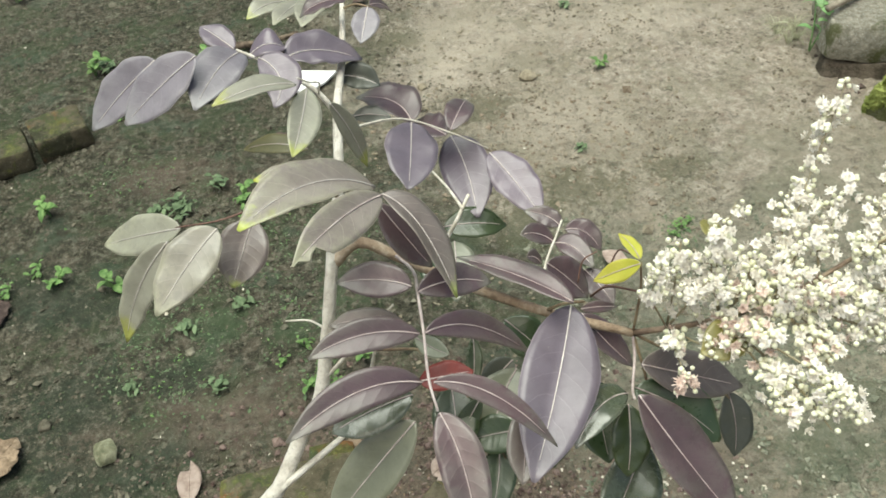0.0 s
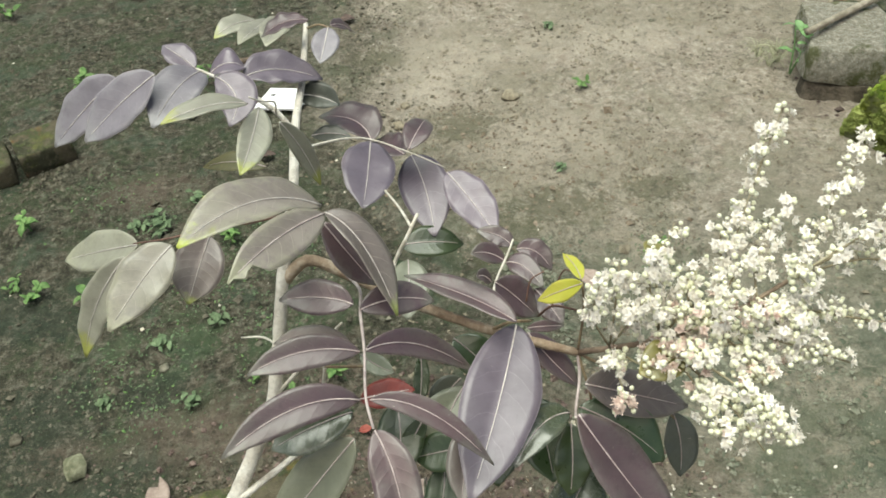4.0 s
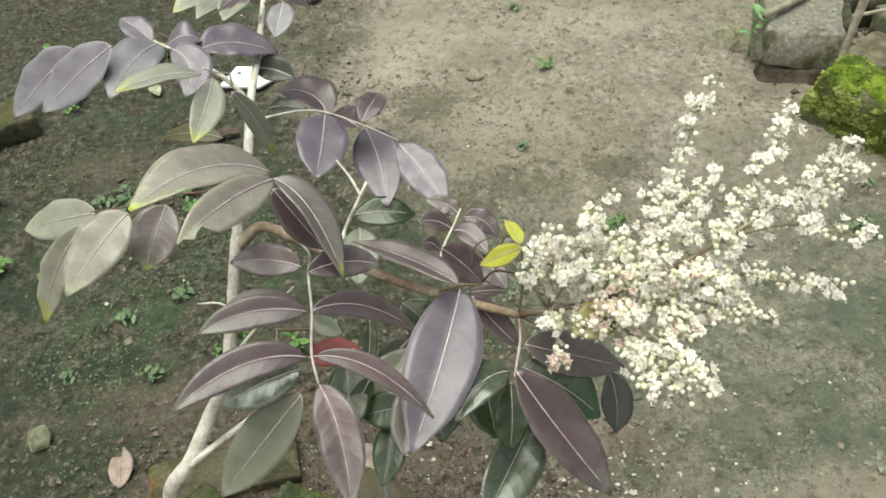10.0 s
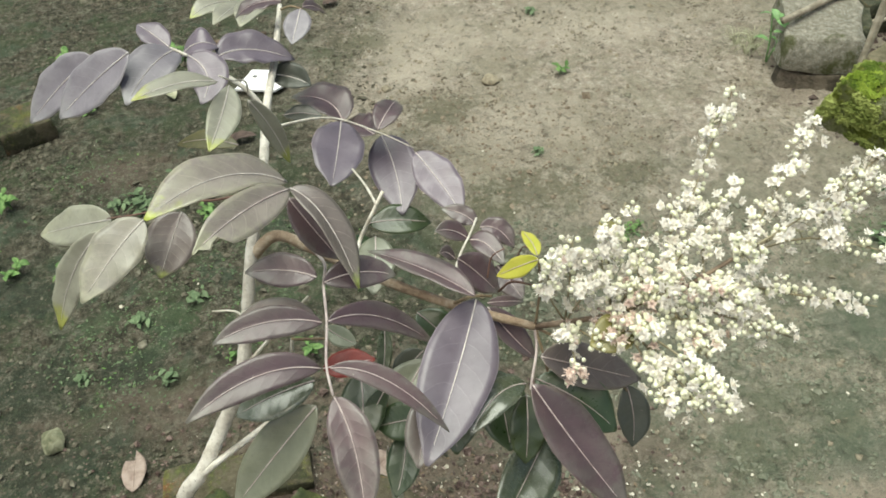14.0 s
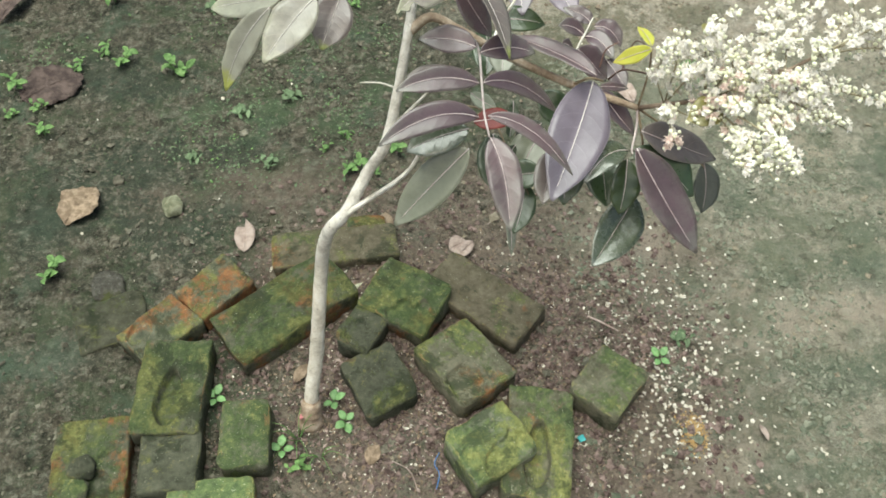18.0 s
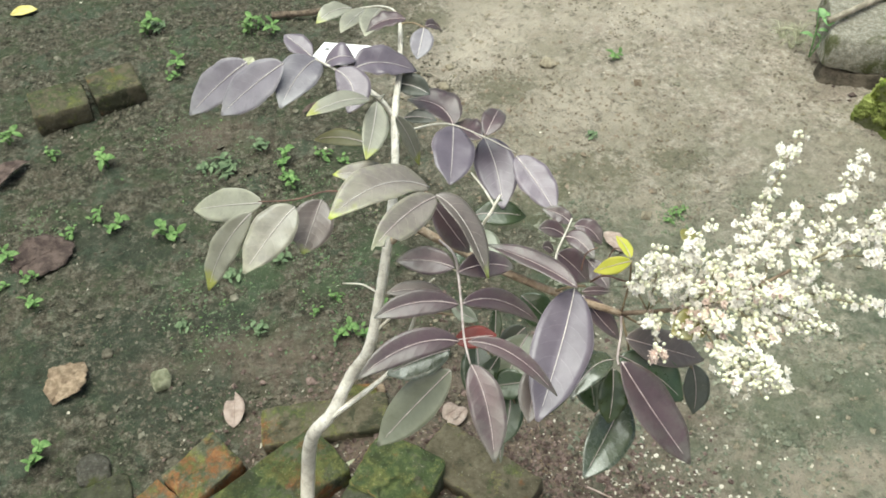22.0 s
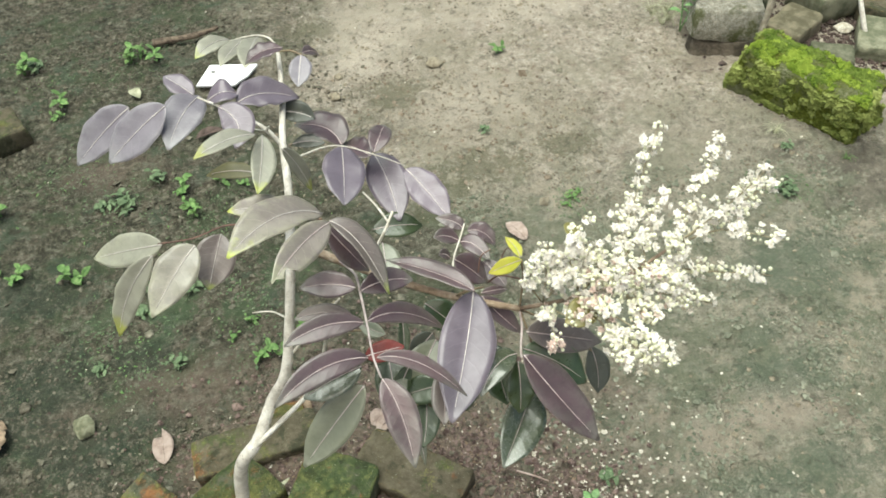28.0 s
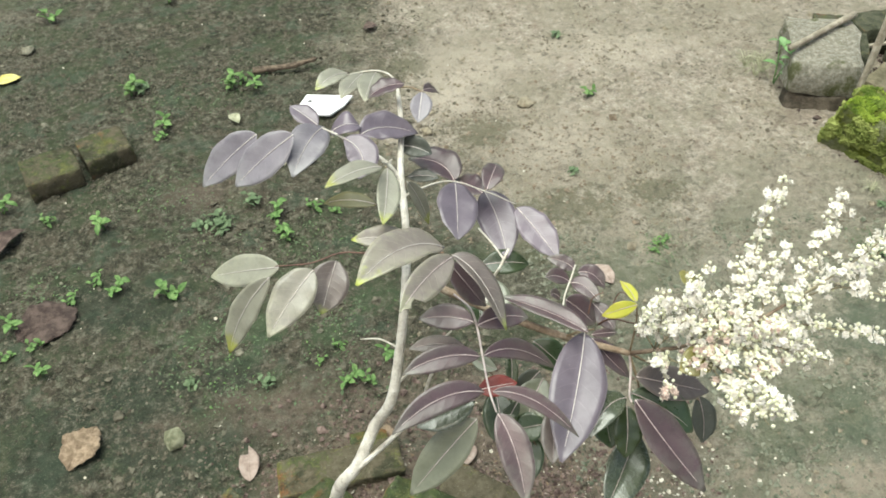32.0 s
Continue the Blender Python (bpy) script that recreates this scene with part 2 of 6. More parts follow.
def brick_material(name, dirty=0.0, mossy=0.0, brown=0.0, tone=1.0):
    n = Nodes(name)
    p = n.place()
    r = n.add("ShaderNodeObjectInfo")
    shift = n.add("ShaderNodeVectorMath")
    shift.operation = "ADD"
    n.link(p, shift.inputs[0]), n.link(r.outputs["Location"], shift.inputs[1])
    v = shift.outputs[0]
    up = n.add("ShaderNodeSeparateXYZ")
    n.link(n.add("ShaderNodeNewGeometry").outputs["Normal"], up.inputs[0])
    big, mid, fine = n.noise(13, 6, 0.68, v), n.noise(38, 7, 0.75, v), n.noise(150, 6, 0.75, v)
    clay = n.ramp(mid, (0.3, (0.095, 0.050, 0.026)), (0.52, (0.235, 0.108, 0.045)), (0.72, (0.37, 0.190, 0.082)))
    clay = n.mix(n.math("MULTIPLY", n.step(fine, 0.5, 0.66), 0.55), clay, (0.15, 0.12, 0.078))
    moss = n.ramp(n.noise(70, 7, 0.78, v), (0.3, (0.022, 0.040, 0.014)), (0.5, (0.064, 0.098, 0.034)), (0.68, (0.165, 0.200, 0.070)))
    gold = n.ramp(n.noise(80, 7, 0.78, v), (0.3, (0.070, 0.078, 0.026)), (0.5, (0.152, 0.166, 0.050)), (0.68, (0.29, 0.295, 0.100)))
    moss = n.mix(n.step(n.noise(8, 6, 0.7, v), 0.50, 0.62), moss, gold)
    dirt = n.ramp(mid, (0.3, (0.044 + 0.03 * brown, 0.050 + 0.005 * brown, 0.031)), (0.7, (0.178 + 0.06 * brown, 0.182, 0.125)))
    amount = n.math("ADD", big, n.math("MULTIPLY_ADD", r.outputs["Random"], 0.10, dirty - 0.05))
    c = n.mix(n.step(amount, 0.45, 0.56), clay, dirt)
    cover = n.math("ADD", n.math("ADD", n.noise(16, 8, 0.8, v), n.math("MULTIPLY", up.outputs[2], 0.09)), n.math("MULTIPLY_ADD", r.outputs["Random"], -0.08, mossy + 0.0))
    c = n.mix(n.math("MULTIPLY", n.step(cover, 0.52, 0.63), 0.82), c, moss)
    c = n.mix(n.math("MULTIPLY", n.step(n.noise(31, 9, 0.85, v), 0.57, 0.62), 0.6), c, (0.27, 0.255, 0.095))
    c = n.mix(n.math("MULTIPLY", n.step(n.noise(10, 7, 0.75, v, 0.3), 0.52, 0.60), 0.68), c, (0.030, 0.040, 0.020))
    # worn arrises: the flat normal leans there
    flat = n.add("ShaderNodeSeparateXYZ")
    n.link(n.add("ShaderNodeNewGeometry").outputs["True Normal"], flat.inputs[0])
    arris = n.math("MULTIPLY", n.step(flat.outputs[2], 0.25, 0.5), n.step(flat.outputs[2], 0.96, 0.88))
    local = n.add("ShaderNodeSeparateXYZ")
    n.link(p, local.inputs[0])
    arris = n.math("MULTIPLY", arris, n.step(local.outputs[2], 0.044, 0.049))
    c = n.mix(n.math("MULTIPLY", arris, n.math("MULTIPLY", n.step(n.noise(45, 5, 0.7, v), 0.45, 0.60), 0.5)), c, n.mix(n.step(n.noise(22, 4, 0.6, v), 0.52, 0.62), (0.24, 0.235, 0.085), (0.30, 0.175, 0.08)))
    # pale lichen specks and dark pits
    c = n.mix(n.math("MULTIPLY", n.step(n.noise(240, 3, 0.6, v), 0.66, 0.71), 0.65), c, (0.42, 0.42, 0.31))
    c = n.mix(n.math("MULTIPLY", n.step(fine, 0.36, 0.27), 0.7), c, (0.022, 0.022, 0.014))
    hsv = n.add("ShaderNodeHueSaturation")
    hsv.inputs["Value"].default_value = tone
    n.link(c, hsv.inputs["Color"])
    n.bump(n.math("ADD", mid, n.math("MULTIPLY", fine, 0.8)), 0.8, 0.0045)
    return n.done(hsv.outputs["Color"], 0.93, 0.2)


def moss_material():
    n = Nodes("mossy_stone")
    p = n.place()
    big, mid, fine = n.noise(9, 5, 0.65, p), n.noise(42, 7, 0.78, p), n.noise(130, 6, 0.75, p)
    stone = n.ramp(mid, (0.32, (0.090, 0.104, 0.036)), (0.52, (0.160, 0.170, 0.080)), (0.66, (0.42, 0.42, 0.38)))
    green = n.ramp(fine, (0.30, (0.040, 0.052, 0.008)), (0.5, (0.105, 0.128, 0.020)), (0.72, (0.24, 0.27, 0.05)))
    c = n.mix(n.step(n.math("ADD", n.math("MULTIPLY", mid, 0.5), n.math("MULTIPLY", big, 0.6)), 0.47, 0.58), stone, green)
    n.bump(n.math("ADD", mid, n.math("MULTIPLY", fine, 0.7)), 1.0, 0.012)
    return n.done(c, 0.95, 0.15)


def rock_material(name="weathered_concrete", tone=1.0):
    n = Nodes(name)
    p = n.place()
    up = n.add("ShaderNodeSeparateXYZ")
    n.link(n.add("ShaderNodeNewGeometry").outputs["Normal"], up.inputs[0])
    big, mid, fine = n.noise(10, 5, 0.65, p), n.noise(70, 8, 0.82, p), n.noise(210, 5, 0.75, p)
    t = tone
    c = n.ramp(mid, (0.34, (0.085 * t, 0.080 * t, 0.062 * t)), (0.52, (0.175 * t, 0.165 * t, 0.132 * t)), (0.66, (0.29 * t, 0.275 * t, 0.235 * t)))
    c = n.mix(n.math("MULTIPLY", n.step(fine, 0.58, 0.66), 0.6), c, (0.46 * t, 0.50 * t, 0.46 * t))
    side = n.math("MULTIPLY", n.math("SUBTRACT", 1.0, n.math("ABSOLUTE", up.outputs[2])), 0.07)
    c = n.mix(n.math("MULTIPLY", n.step(n.math("ADD", n.noise(13, 7, 0.75, p), side), 0.54, 0.66), 0.8), c, (0.105, 0.125, 0.030))
    n.bump(n.math("ADD", mid, fine), 1.0, 0.012)
    return n.done(c, 0.95, 0.2)


def bark_material():
    n = Nodes("pale_bark")
    p = n.place()
    mid, fine = n.noise(48, 7, 0.78, p), n.noise(240, 4, 0.7, p)
    ring = n.noise(19, 6, 0.7, p)
    c = n.ramp(mid, (0.32, (0.50, 0.44, 0.34)), (0.5, (0.77, 0.71, 0.59)), (0.68, (0.89, 0.85, 0.76)))
    high = n.add("ShaderNodeSeparateXYZ")
    n.link(p, high.inputs[0])
    young = n.step(n.math("ADD", high.outputs[2], n.math("MULTIPLY", ring, 0.3)), 0.42, 0.62)
    c = n.mix(n.math("MULTIPLY", young, 0.5), c, n.ramp(mid, (0.35, (0.52, 0.50, 0.45)), (0.55, (0.82, 0.80, 0.74))))
    c = n.mix(n.math("MULTIPLY", n.step(ring, 0.52, 0.62), 0.30), c, (0.42, 0.37, 0.30))
    c = n.mix(n.math("MULTIPLY", n.step(fine, 0.60, 0.70), 0.5), c, (0.19, 0.145, 0.105))
    n.bump(n.math("ADD", mid, fine), 0.8, 0.005)
    return n.done(c, 0.85, 0.25)


def tan_bark_material():
    n = Nodes("tan_bark")
    p = n.place()
    mid, fine = n.noise(55, 6, 0.7, p), n.noise(240, 4, 0.7, p)
    c = n.ramp(mid, (0.3, (0.17, 0.115, 0.075)), (0.5, (0.33, 0.25, 0.175)), (0.7, (0.52, 0.44, 0.34)))
    c = n.mix(n.math("MULTIPLY", n.step(fine, 0.60, 0.70), 0.6), c, (0.12, 0.085, 0.055))
    n.bump(n.math("ADD", mid, fine), 0.7, 0.003)
    return n.done(c, 0.8, 0.3)


def plain(name, lo, hi, scale=40.0, rough=0.6, spec=0.4, bump=0.3, dist=0.002):
    """Two tones mixed by noise, with a little difference from piece to piece."""
    n = Nodes(name)
    f = n.noise(scale, 5, 0.65)
    c = n.mix(n.step(f, 0.35, 0.65), lo, hi)
    hsv = n.add("ShaderNodeHueSaturation")
    n.link(c, hsv.inputs["Color"])
    n.link(n.math("MULTIPLY_ADD", n.rnd(), 0.4, 0.8), hsv.inputs["Value"])
    n.bump(n.noise(scale * 4, 3, 0.6), bump, dist)
    return n.done(hsv.outputs["Color"], rough, spec)


def leaf_material(name, body, deep, tip, vein, rough=0.42, tip_from=0.9, veins=0.30, spec=0.80, margin=None):
    """Leaf blade: side veins curve out from the midrib, the blade swells between them; spots, a pale margin and a tip that turns."""
    n = Nodes(name)
    uv = n.add("ShaderNodeUVMap").outputs["UV"]
    s = n.add("ShaderNodeSeparateXYZ")
    n.link(uv, s.inputs[0])
    side = n.math("ABSOLUTE", n.math("MULTIPLY_ADD", s.outputs[0], 2.0, -1.0))
    v = s.outputs[1]
    big, mid, fine = n.noise(24, 5, 0.62), n.noise(130, 6, 0.75), n.noise(420, 3, 0.6)
    wave = n.math("FRACT", n.math("ADD", n.rnd(), n.math("MULTIPLY", n.math("ADD", n.math("MULTIPLY_ADD", n.math("POWER", side, 1.5), -0.17, 0.3), n.math("ADD", v, n.math("MULTIPLY", big, 0.09))), 8.0)))
    line = n.math("ABSOLUTE", n.math("SUBTRACT", wave, 0.5))
    rib = n.math("MULTIPLY", n.step(line, 0.036, 0.006), n.step(side, 0.98, 0.60))
    c = n.mix(n.math("MULTIPLY", n.step(big, 0.40, 0.62), 0.65), body, deep)
    # towards the margin and the tip the purple thins out
    fade = n.math("MULTIPLY", n.math("ADD", n.math("MULTIPLY", n.math("POWER", side, 2.0), 0.42), n.math("MULTIPLY", n.math("POWER", v, 2.5), 0.42)), n.step(n.noise(60, 6, 0.75), 0.36, 0.58))
    c = n.mix(fade, c, margin or tip)
    c = n.mix(n.math("MULTIPLY", n.step(mid, 0.53, 0.68), 0.45), c, deep)
    c = n.mix(n.math("MULTIPLY", n.step(n.math("ADD", v, n.math("MULTIPLY_ADD", n.noise(40, 6, 0.7), 0.5, -0.25)), tip_from, tip_from + 0.16), 0.85), c, tip)
    c = n.mix(n.math("MULTIPLY", n.step(line, 0.22, 0.06), n.math("MULTIPLY", n.step(side, 1.0, 0.7), 0.07)), c, deep)
    c = n.mix(n.math("MULTIPLY", n.step(side, 0.955, 1.0), 0.45), c, vein)
    clear = n.math("MULTIPLY_ADD", n.math("FRACT", n.math("MULTIPLY", n.rnd(), 7.3)), 0.85, 0.25)
    c = n.mix(n.math("MULTIPLY", n.math("MULTIPLY", rib, clear), n.math("MULTIPLY_ADD", mid, 0.5, veins - 0.22)), c, vein)
    c = n.mix(n.math("MULTIPLY", n.step(fine, 0.70, 0.75), 0.55), c, (0.36, 0.33, 0.28))
    hsv = n.add("ShaderNodeHueSaturation")
    n.link(c, hsv.inputs["Color"])
    n.link(n.math("MULTIPLY_ADD", n.rnd(), 0.26, 0.84), hsv.inputs["Value"])
    n.link(n.math("MULTIPLY_ADD", n.rnd(), 0.03, 0.485), hsv.inputs["Hue"])
    puff = n.math("ADD", n.math("MULTIPLY", n.math("POWER", n.math("ABSOLUTE", n.math("COSINE", n.math("MULTIPLY", wave, math.pi))), 0.45), -0.4), n.math("ADD", n.math("MULTIPLY", mid, 0.30), n.math("MULTIPLY", big, 0.9)))
    n.bump(puff, 0.11, 0.003)
    n.link(n.math("MULTIPLY_ADD", mid, 0.30, rough - 0.15), n.b.inputs["Roughness"])
    n.put(n.b.inputs["Base Color"], hsv.outputs["Color"])
    n.b.inputs["Specular IOR Level"].default_value = spec
    return n.m


def petal_material(name, lo, hi):
    """Thin petals: part of the light passes through them."""
    n = Nodes(name)
    c = n.mix(n.step(n.noise(150, 4, 0.6), 0.35, 0.65), lo, hi)
    n.done(c, 0.6, 0.2)
    through_it = n.add("ShaderNodeBsdfTranslucent")
    both = n.add("ShaderNodeMixShader")
    n.link(c, through_it.inputs["Color"])
    both.inputs[0].default_value = 0.10
    n.link(n.b.outputs[0], both.inputs[1]), n.link(through_it.outputs[0], both.inputs[2])
    n.link(both.outputs[0], n.t.nodes["Material Output"].inputs["Surface"])
    return n.m


BRICK = brick_material("mossy_clay_brick", 0.06, 0.06, 0.1, 0.69)
ORANGE = brick_material("orange_clay_brick", -0.05, 0.02, 0.0, 0.85)
BROWNBRICK = brick_material("brown_damp_brick", 0.13, -0.04, 0.5, 0.82)
OLDBRICK = brick_material("old_brown_brick", 0.20, -0.02, 0.5, 0.66)
SUNKBRICK = brick_material("sunken_dark_brick", 0.25, -0.06, 0.1, 0.5)
MIXBRICK = brick_material("orange_green_brick", 0.02, 0.02, 0.0, 0.72)
DARKBRICK = brick_material("dark_damp_brick", 0.25, -0.05, 0.0, 0.62)
GREENBRICK = brick_material("green_mossy_brick", 0.10, 0.10, 0.1, 0.89)
FROGBRICK = brick_material("mossy_hollow_brick", 0.16, 0.05, 0.1, 0.72)
LIMEBRICK = brick_material("lime_mossy_brick", 0.14, 0.13, 0.0, 1.40)
OLIVEBRICK = brick_material("olive_mossy_brick", 0.16, 0.02, 0.25, 1.15)
DARKROCK = rock_material("dark_damp_stone", 0.8)
PALEBRICK = plain("pale_mud_brick", (0.090, 0.083, 0.052), (0.185, 0.165, 0.112), 22, 0.95, 0.2, 0.8, 0.004)
PALEGREENBRICK = plain("pale_greenish_brick", (0.098, 0.106, 0.066), (0.205, 0.205, 0.142), 22, 0.95, 0.2, 0.8, 0.004)
TAN = tan_bark_material()
SOIL, MOSS, ROCK, BARK = soil_material(), moss_material(), rock_material("weathered_concrete", 2.5), bark_material()
PURPLE = leaf_material("purple_leaf", (0.090, 0.055, 0.063), (0.050, 0.031, 0.035), (0.150, 0.146, 0.122), (0.25, 0.185, 0.185), 0.37, 0.84, 0.17, 0.75)
VIOLET = leaf_material("violet_grey_leaf", (0.192, 0.176, 0.200), (0.136, 0.122, 0.144), (0.26, 0.255, 0.262), (0.46, 0.43, 0.45), 0.42, 0.80, 0.16, 0.6)
PLUM = leaf_material("plum_leaf", (0.148, 0.121, 0.150), (0.102, 0.081, 0.102), (0.172, 0.150, 0.172), (0.42, 0.36, 0.40), 0.42, 0.80, 0.18, 0.80)
PALE = leaf_material("grey_green_leaf", (0.280, 0.278, 0.220), (0.188, 0.184, 0.146), (0.39, 0.395, 0.28), (0.54, 0.52, 0.44), 0.42, 0.80, 0.20)
PALETIP = leaf_material("grey_green_leaf_yellow_tip", (0.280, 0.276, 0.220), (0.188, 0.182, 0.146), (0.33, 0.36, 0.06), (0.54, 0.52, 0.44), 0.42, 0.76, 0.22, margin=(0.36, 0.37, 0.27))
TAUPE = leaf_material("taupe_leaf", (0.248, 0.236, 0.192), (0.160, 0.150, 0.122), (0.37, 0.37, 0.26), (0.52, 0.48, 0.41), 0.42, 0.80, 0.24)
OLIVE = leaf_material("olive_brown_leaf", (0.222, 0.190, 0.172), (0.140, 0.115, 0.104), (0.33, 0.33, 0.22), (0.48, 0.43, 0.37), 0.42, 0.80, 0.24)
OLIVETIP = leaf_material("olive_brown_leaf_yellow_tip", (0.222, 0.190, 0.172), (0.140, 0.115, 0.104), (0.38, 0.42, 0.03), (0.48, 0.43, 0.35), 0.42, 0.83, 0.24, margin=(0.33, 0.33, 0.22))
GREEN = leaf_material("dark_green_leaf", (0.036, 0.058, 0.022), (0.016, 0.029, 0.010), (0.060, 0.082, 0.036), (0.16, 0.20, 0.10), 0.31, 0.9, 0.12, 0.75)
GREENGREY = leaf_material("glossy_grey_green_leaf", (0.066, 0.082, 0.048), (0.036, 0.050, 0.026), (0.150, 0.160, 0.130), (0.26, 0.29, 0.20), 0.26, 0.86, 0.16, 1.0)
SLATE = leaf_material("slate_green_leaf", (0.096, 0.102, 0.082), (0.058, 0.064, 0.050), (0.075, 0.088, 0.078), (0.20, 0.22, 0.19), 0.38, 0.9, 0.18, 0.5)
BROWN = leaf_material("brown_leaf", (0.138, 0.111, 0.104), (0.082, 0.064, 0.061), (0.17, 0.155, 0.130), (0.40, 0.34, 0.29), 0.38, 0.88, 0.34)
BROWNTIP = leaf_material("brown_leaf_yellow_tip", (0.138, 0.111, 0.104), (0.082, 0.064, 0.061), (0.28, 0.32, 0.06), (0.40, 0.34, 0.29), 0.38, 0.86, 0.34, margin=(0.17, 0.155, 0.130))
SAGE = leaf_material("dull_green_leaf", (0.208, 0.224, 0.156), (0.132, 0.146, 0.098), (0.255, 0.268, 0.205), (0.38, 0.39, 0.31), 0.36, 0.86, 0.22)
YOUNG = leaf_material("olive_young_leaf", (0.26, 0.26, 0.06), (0.16, 0.16, 0.04), (0.3, 0.28, 0.08), (0.4, 0.4, 0.2), 0.42)
RED = leaf_material("red_leaf", (0.118, 0.015, 0.019), (0.066, 0.010, 0.013), (0.20, 0.03, 0.03), (0.34, 0.09, 0.08), 0.50, spec=0.35)
YELLOW = leaf_material("yellow_green_leaf", (0.46, 0.48, 0.055), (0.34, 0.40, 0.03), (0.55, 0.52, 0.08), (0.68, 0.66, 0.25), 0.45)
TIPPED = {PALE: PALETIP, OLIVE: OLIVETIP, BROWN: BROWNTIP}
RIB = plain("pale_midrib", (0.36, 0.29, 0.28), (0.55, 0.48, 0.46), 80, 0.5)
PALERIB = plain("whitish_midrib", (0.46, 0.42, 0.40), (0.64, 0.60, 0.56), 80, 0.5)
STALK = plain("brown_green_stalk", (0.16, 0.10, 0.07), (0.31, 0.25, 0.15), 60, 0.6)
TWIG = plain("pale_twig", (0.50, 0.46, 0.38), (0.76, 0.73, 0.65), 60, 0.7)
BUD = plain("cream_green_bud", (0.66, 0.67, 0.46), (0.82, 0.81, 0.66), 200, 0.5, 0.3, 0.1)
PETAL = petal_material("cream_petal", (0.86, 0.82, 0.73), (0.93, 0.90, 0.84))
PEDUNCLE = plain("brown_peduncle", (0.15, 0.105, 0.075), (0.30, 0.23, 0.165), 60, 0.6)
OLIVELEAF = leaf_material("mossy_olive_leaf", (0.115, 0.118, 0.060), (0.070, 0.075, 0.038), (0.24, 0.23, 0.10), (0.26, 0.25, 0.15), 0.45, 0.86, 0.2, 0.4)
PINKISH = plain("fading_pinkish_petal", (0.58, 0.44, 0.37), (0.78, 0.66, 0.59), 150, 0.7, 0.2, 0.1)
WEED = plain("weed_green", (0.080, 0.165, 0.046), (0.190, 0.300, 0.105), 90, 0.65, 0.25)
FLOWERSTALK = plain("green_flower_stalk", (0.30, 0.25, 0.15), (0.46, 0.41, 0.27), 60, 0.6)
WEEDGREY = plain("dull_weed_green", (0.085, 0.130, 0.066), (0.165, 0.225, 0.125), 90, 0.75, 0.2)
MOSSTUFT = plain("soil_moss", (0.045, 0.066, 0.036), (0.105, 0.130, 0.072), 30, 0.9, 0.1)
TUFTLIME = plain("lime_moss", (0.062, 0.098, 0.016), (0.138, 0.188, 0.038), 25, 0.9, 0.1)
TUFTOLIVE = plain("olive_moss", (0.112, 0.140, 0.034), (0.250, 0.285, 0.088), 25, 0.9, 0.1)
TUFTBRIGHT = plain("young_moss", (0.100, 0.150, 0.018), (0.200, 0.260, 0.042), 25, 0.9, 0.1)
BROWNSTONE = plain("brown_stone", (0.050, 0.043, 0.032), (0.130, 0.110, 0.084), 30, 0.95, 0.2, 0.8, 0.006)
EARTHCRUMB = plain("trodden_earth", (0.15, 0.118, 0.085), (0.29, 0.24, 0.18), 30, 0.95, 0.1, 0.6, 0.004)
OLIVESTONE = plain("olive_stone", (0.15, 0.158, 0.095), (0.32, 0.325, 0.22), 60, 0.9, 0.2, 0.7, 0.004)
SEEDLING = plain("seedling_green", (0.13, 0.26, 0.09), (0.22, 0.38, 0.15), 60, 0.5)
OCHRE = plain("ochre_sand", (0.33, 0.215, 0.09), (0.46, 0.32, 0.15), 60, 0.95, 0.1, 0.8, 0.004)
ORANGEBIT = plain("red_leaf_scrap", (0.24, 0.06, 0.045), (0.34, 0.11, 0.08), 60, 0.8)
TEAL = plain("teal_plastic", (0.05, 0.30, 0.30), (0.10, 0.40, 0.40), 60, 0.4)
PINK = plain("pink_ribbon", (0.62, 0.20, 0.22), (0.75, 0.33, 0.33), 60, 0.6)
BLUE = plain("blue_thread", (0.06, 0.18, 0.42), (0.10, 0.26, 0.55), 60, 0.6)
REDTWIG = plain("reddish_twig", (0.10, 0.055, 0.045), (0.19, 0.11, 0.085), 60, 0.6)
DRY = plain("dry_leaf_brown", (0.175, 0.128, 0.085), (0.335, 0.255, 0.178), 70, 0.85, 0.2, 0.8, 0.004)
DRYPALE = plain("pale_dry_grass", (0.30, 0.31, 0.20), (0.50, 0.50, 0.36), 60, 0.8, 0.2)
DRYPINK = plain("dry_leaf_pink", (0.27, 0.205, 0.17), (0.40, 0.325, 0.28), 60, 0.8, 0.2, 0.5)
DRYDARK = plain("rotting_leaf", (0.062, 0.045, 0.040), (0.140, 0.105, 0.090), 45, 0.9, 0.2, 0.9, 0.006)
DRYYELLOW = plain("yellow_dry_leaf", (0.50, 0.42, 0.13), (0.62, 0.56, 0.24), 45, 0.8, 0.2, 0.4)
WHITE = plain("white_plastic", (0.78, 0.78, 0.76), (0.85, 0.85, 0.84), 20, 0.45, 0.4, 0.05)
WOOD = plain("weathered_wood", (0.25, 0.22, 0.165), (0.44, 0.40, 0.32), 35, 0.85, 0.2, 0.8, 0.004)
DARKWOOD = plain("rotten_stick", (0.06, 0.045, 0.035), (0.19, 0.15, 0.11), 50, 0.9, 0.2, 0.8, 0.004)
PEBBLE = plain("pebble", (0.115, 0.11, 0.08), (0.235, 0.225, 0.17), 40, 0.9, 0.2, 0.6, 0.004)
CLOD = plain("soil_clod", (0.058, 0.054, 0.040), (0.150, 0.138, 0.104), 60, 0.95, 0.1, 0.8, 0.004)
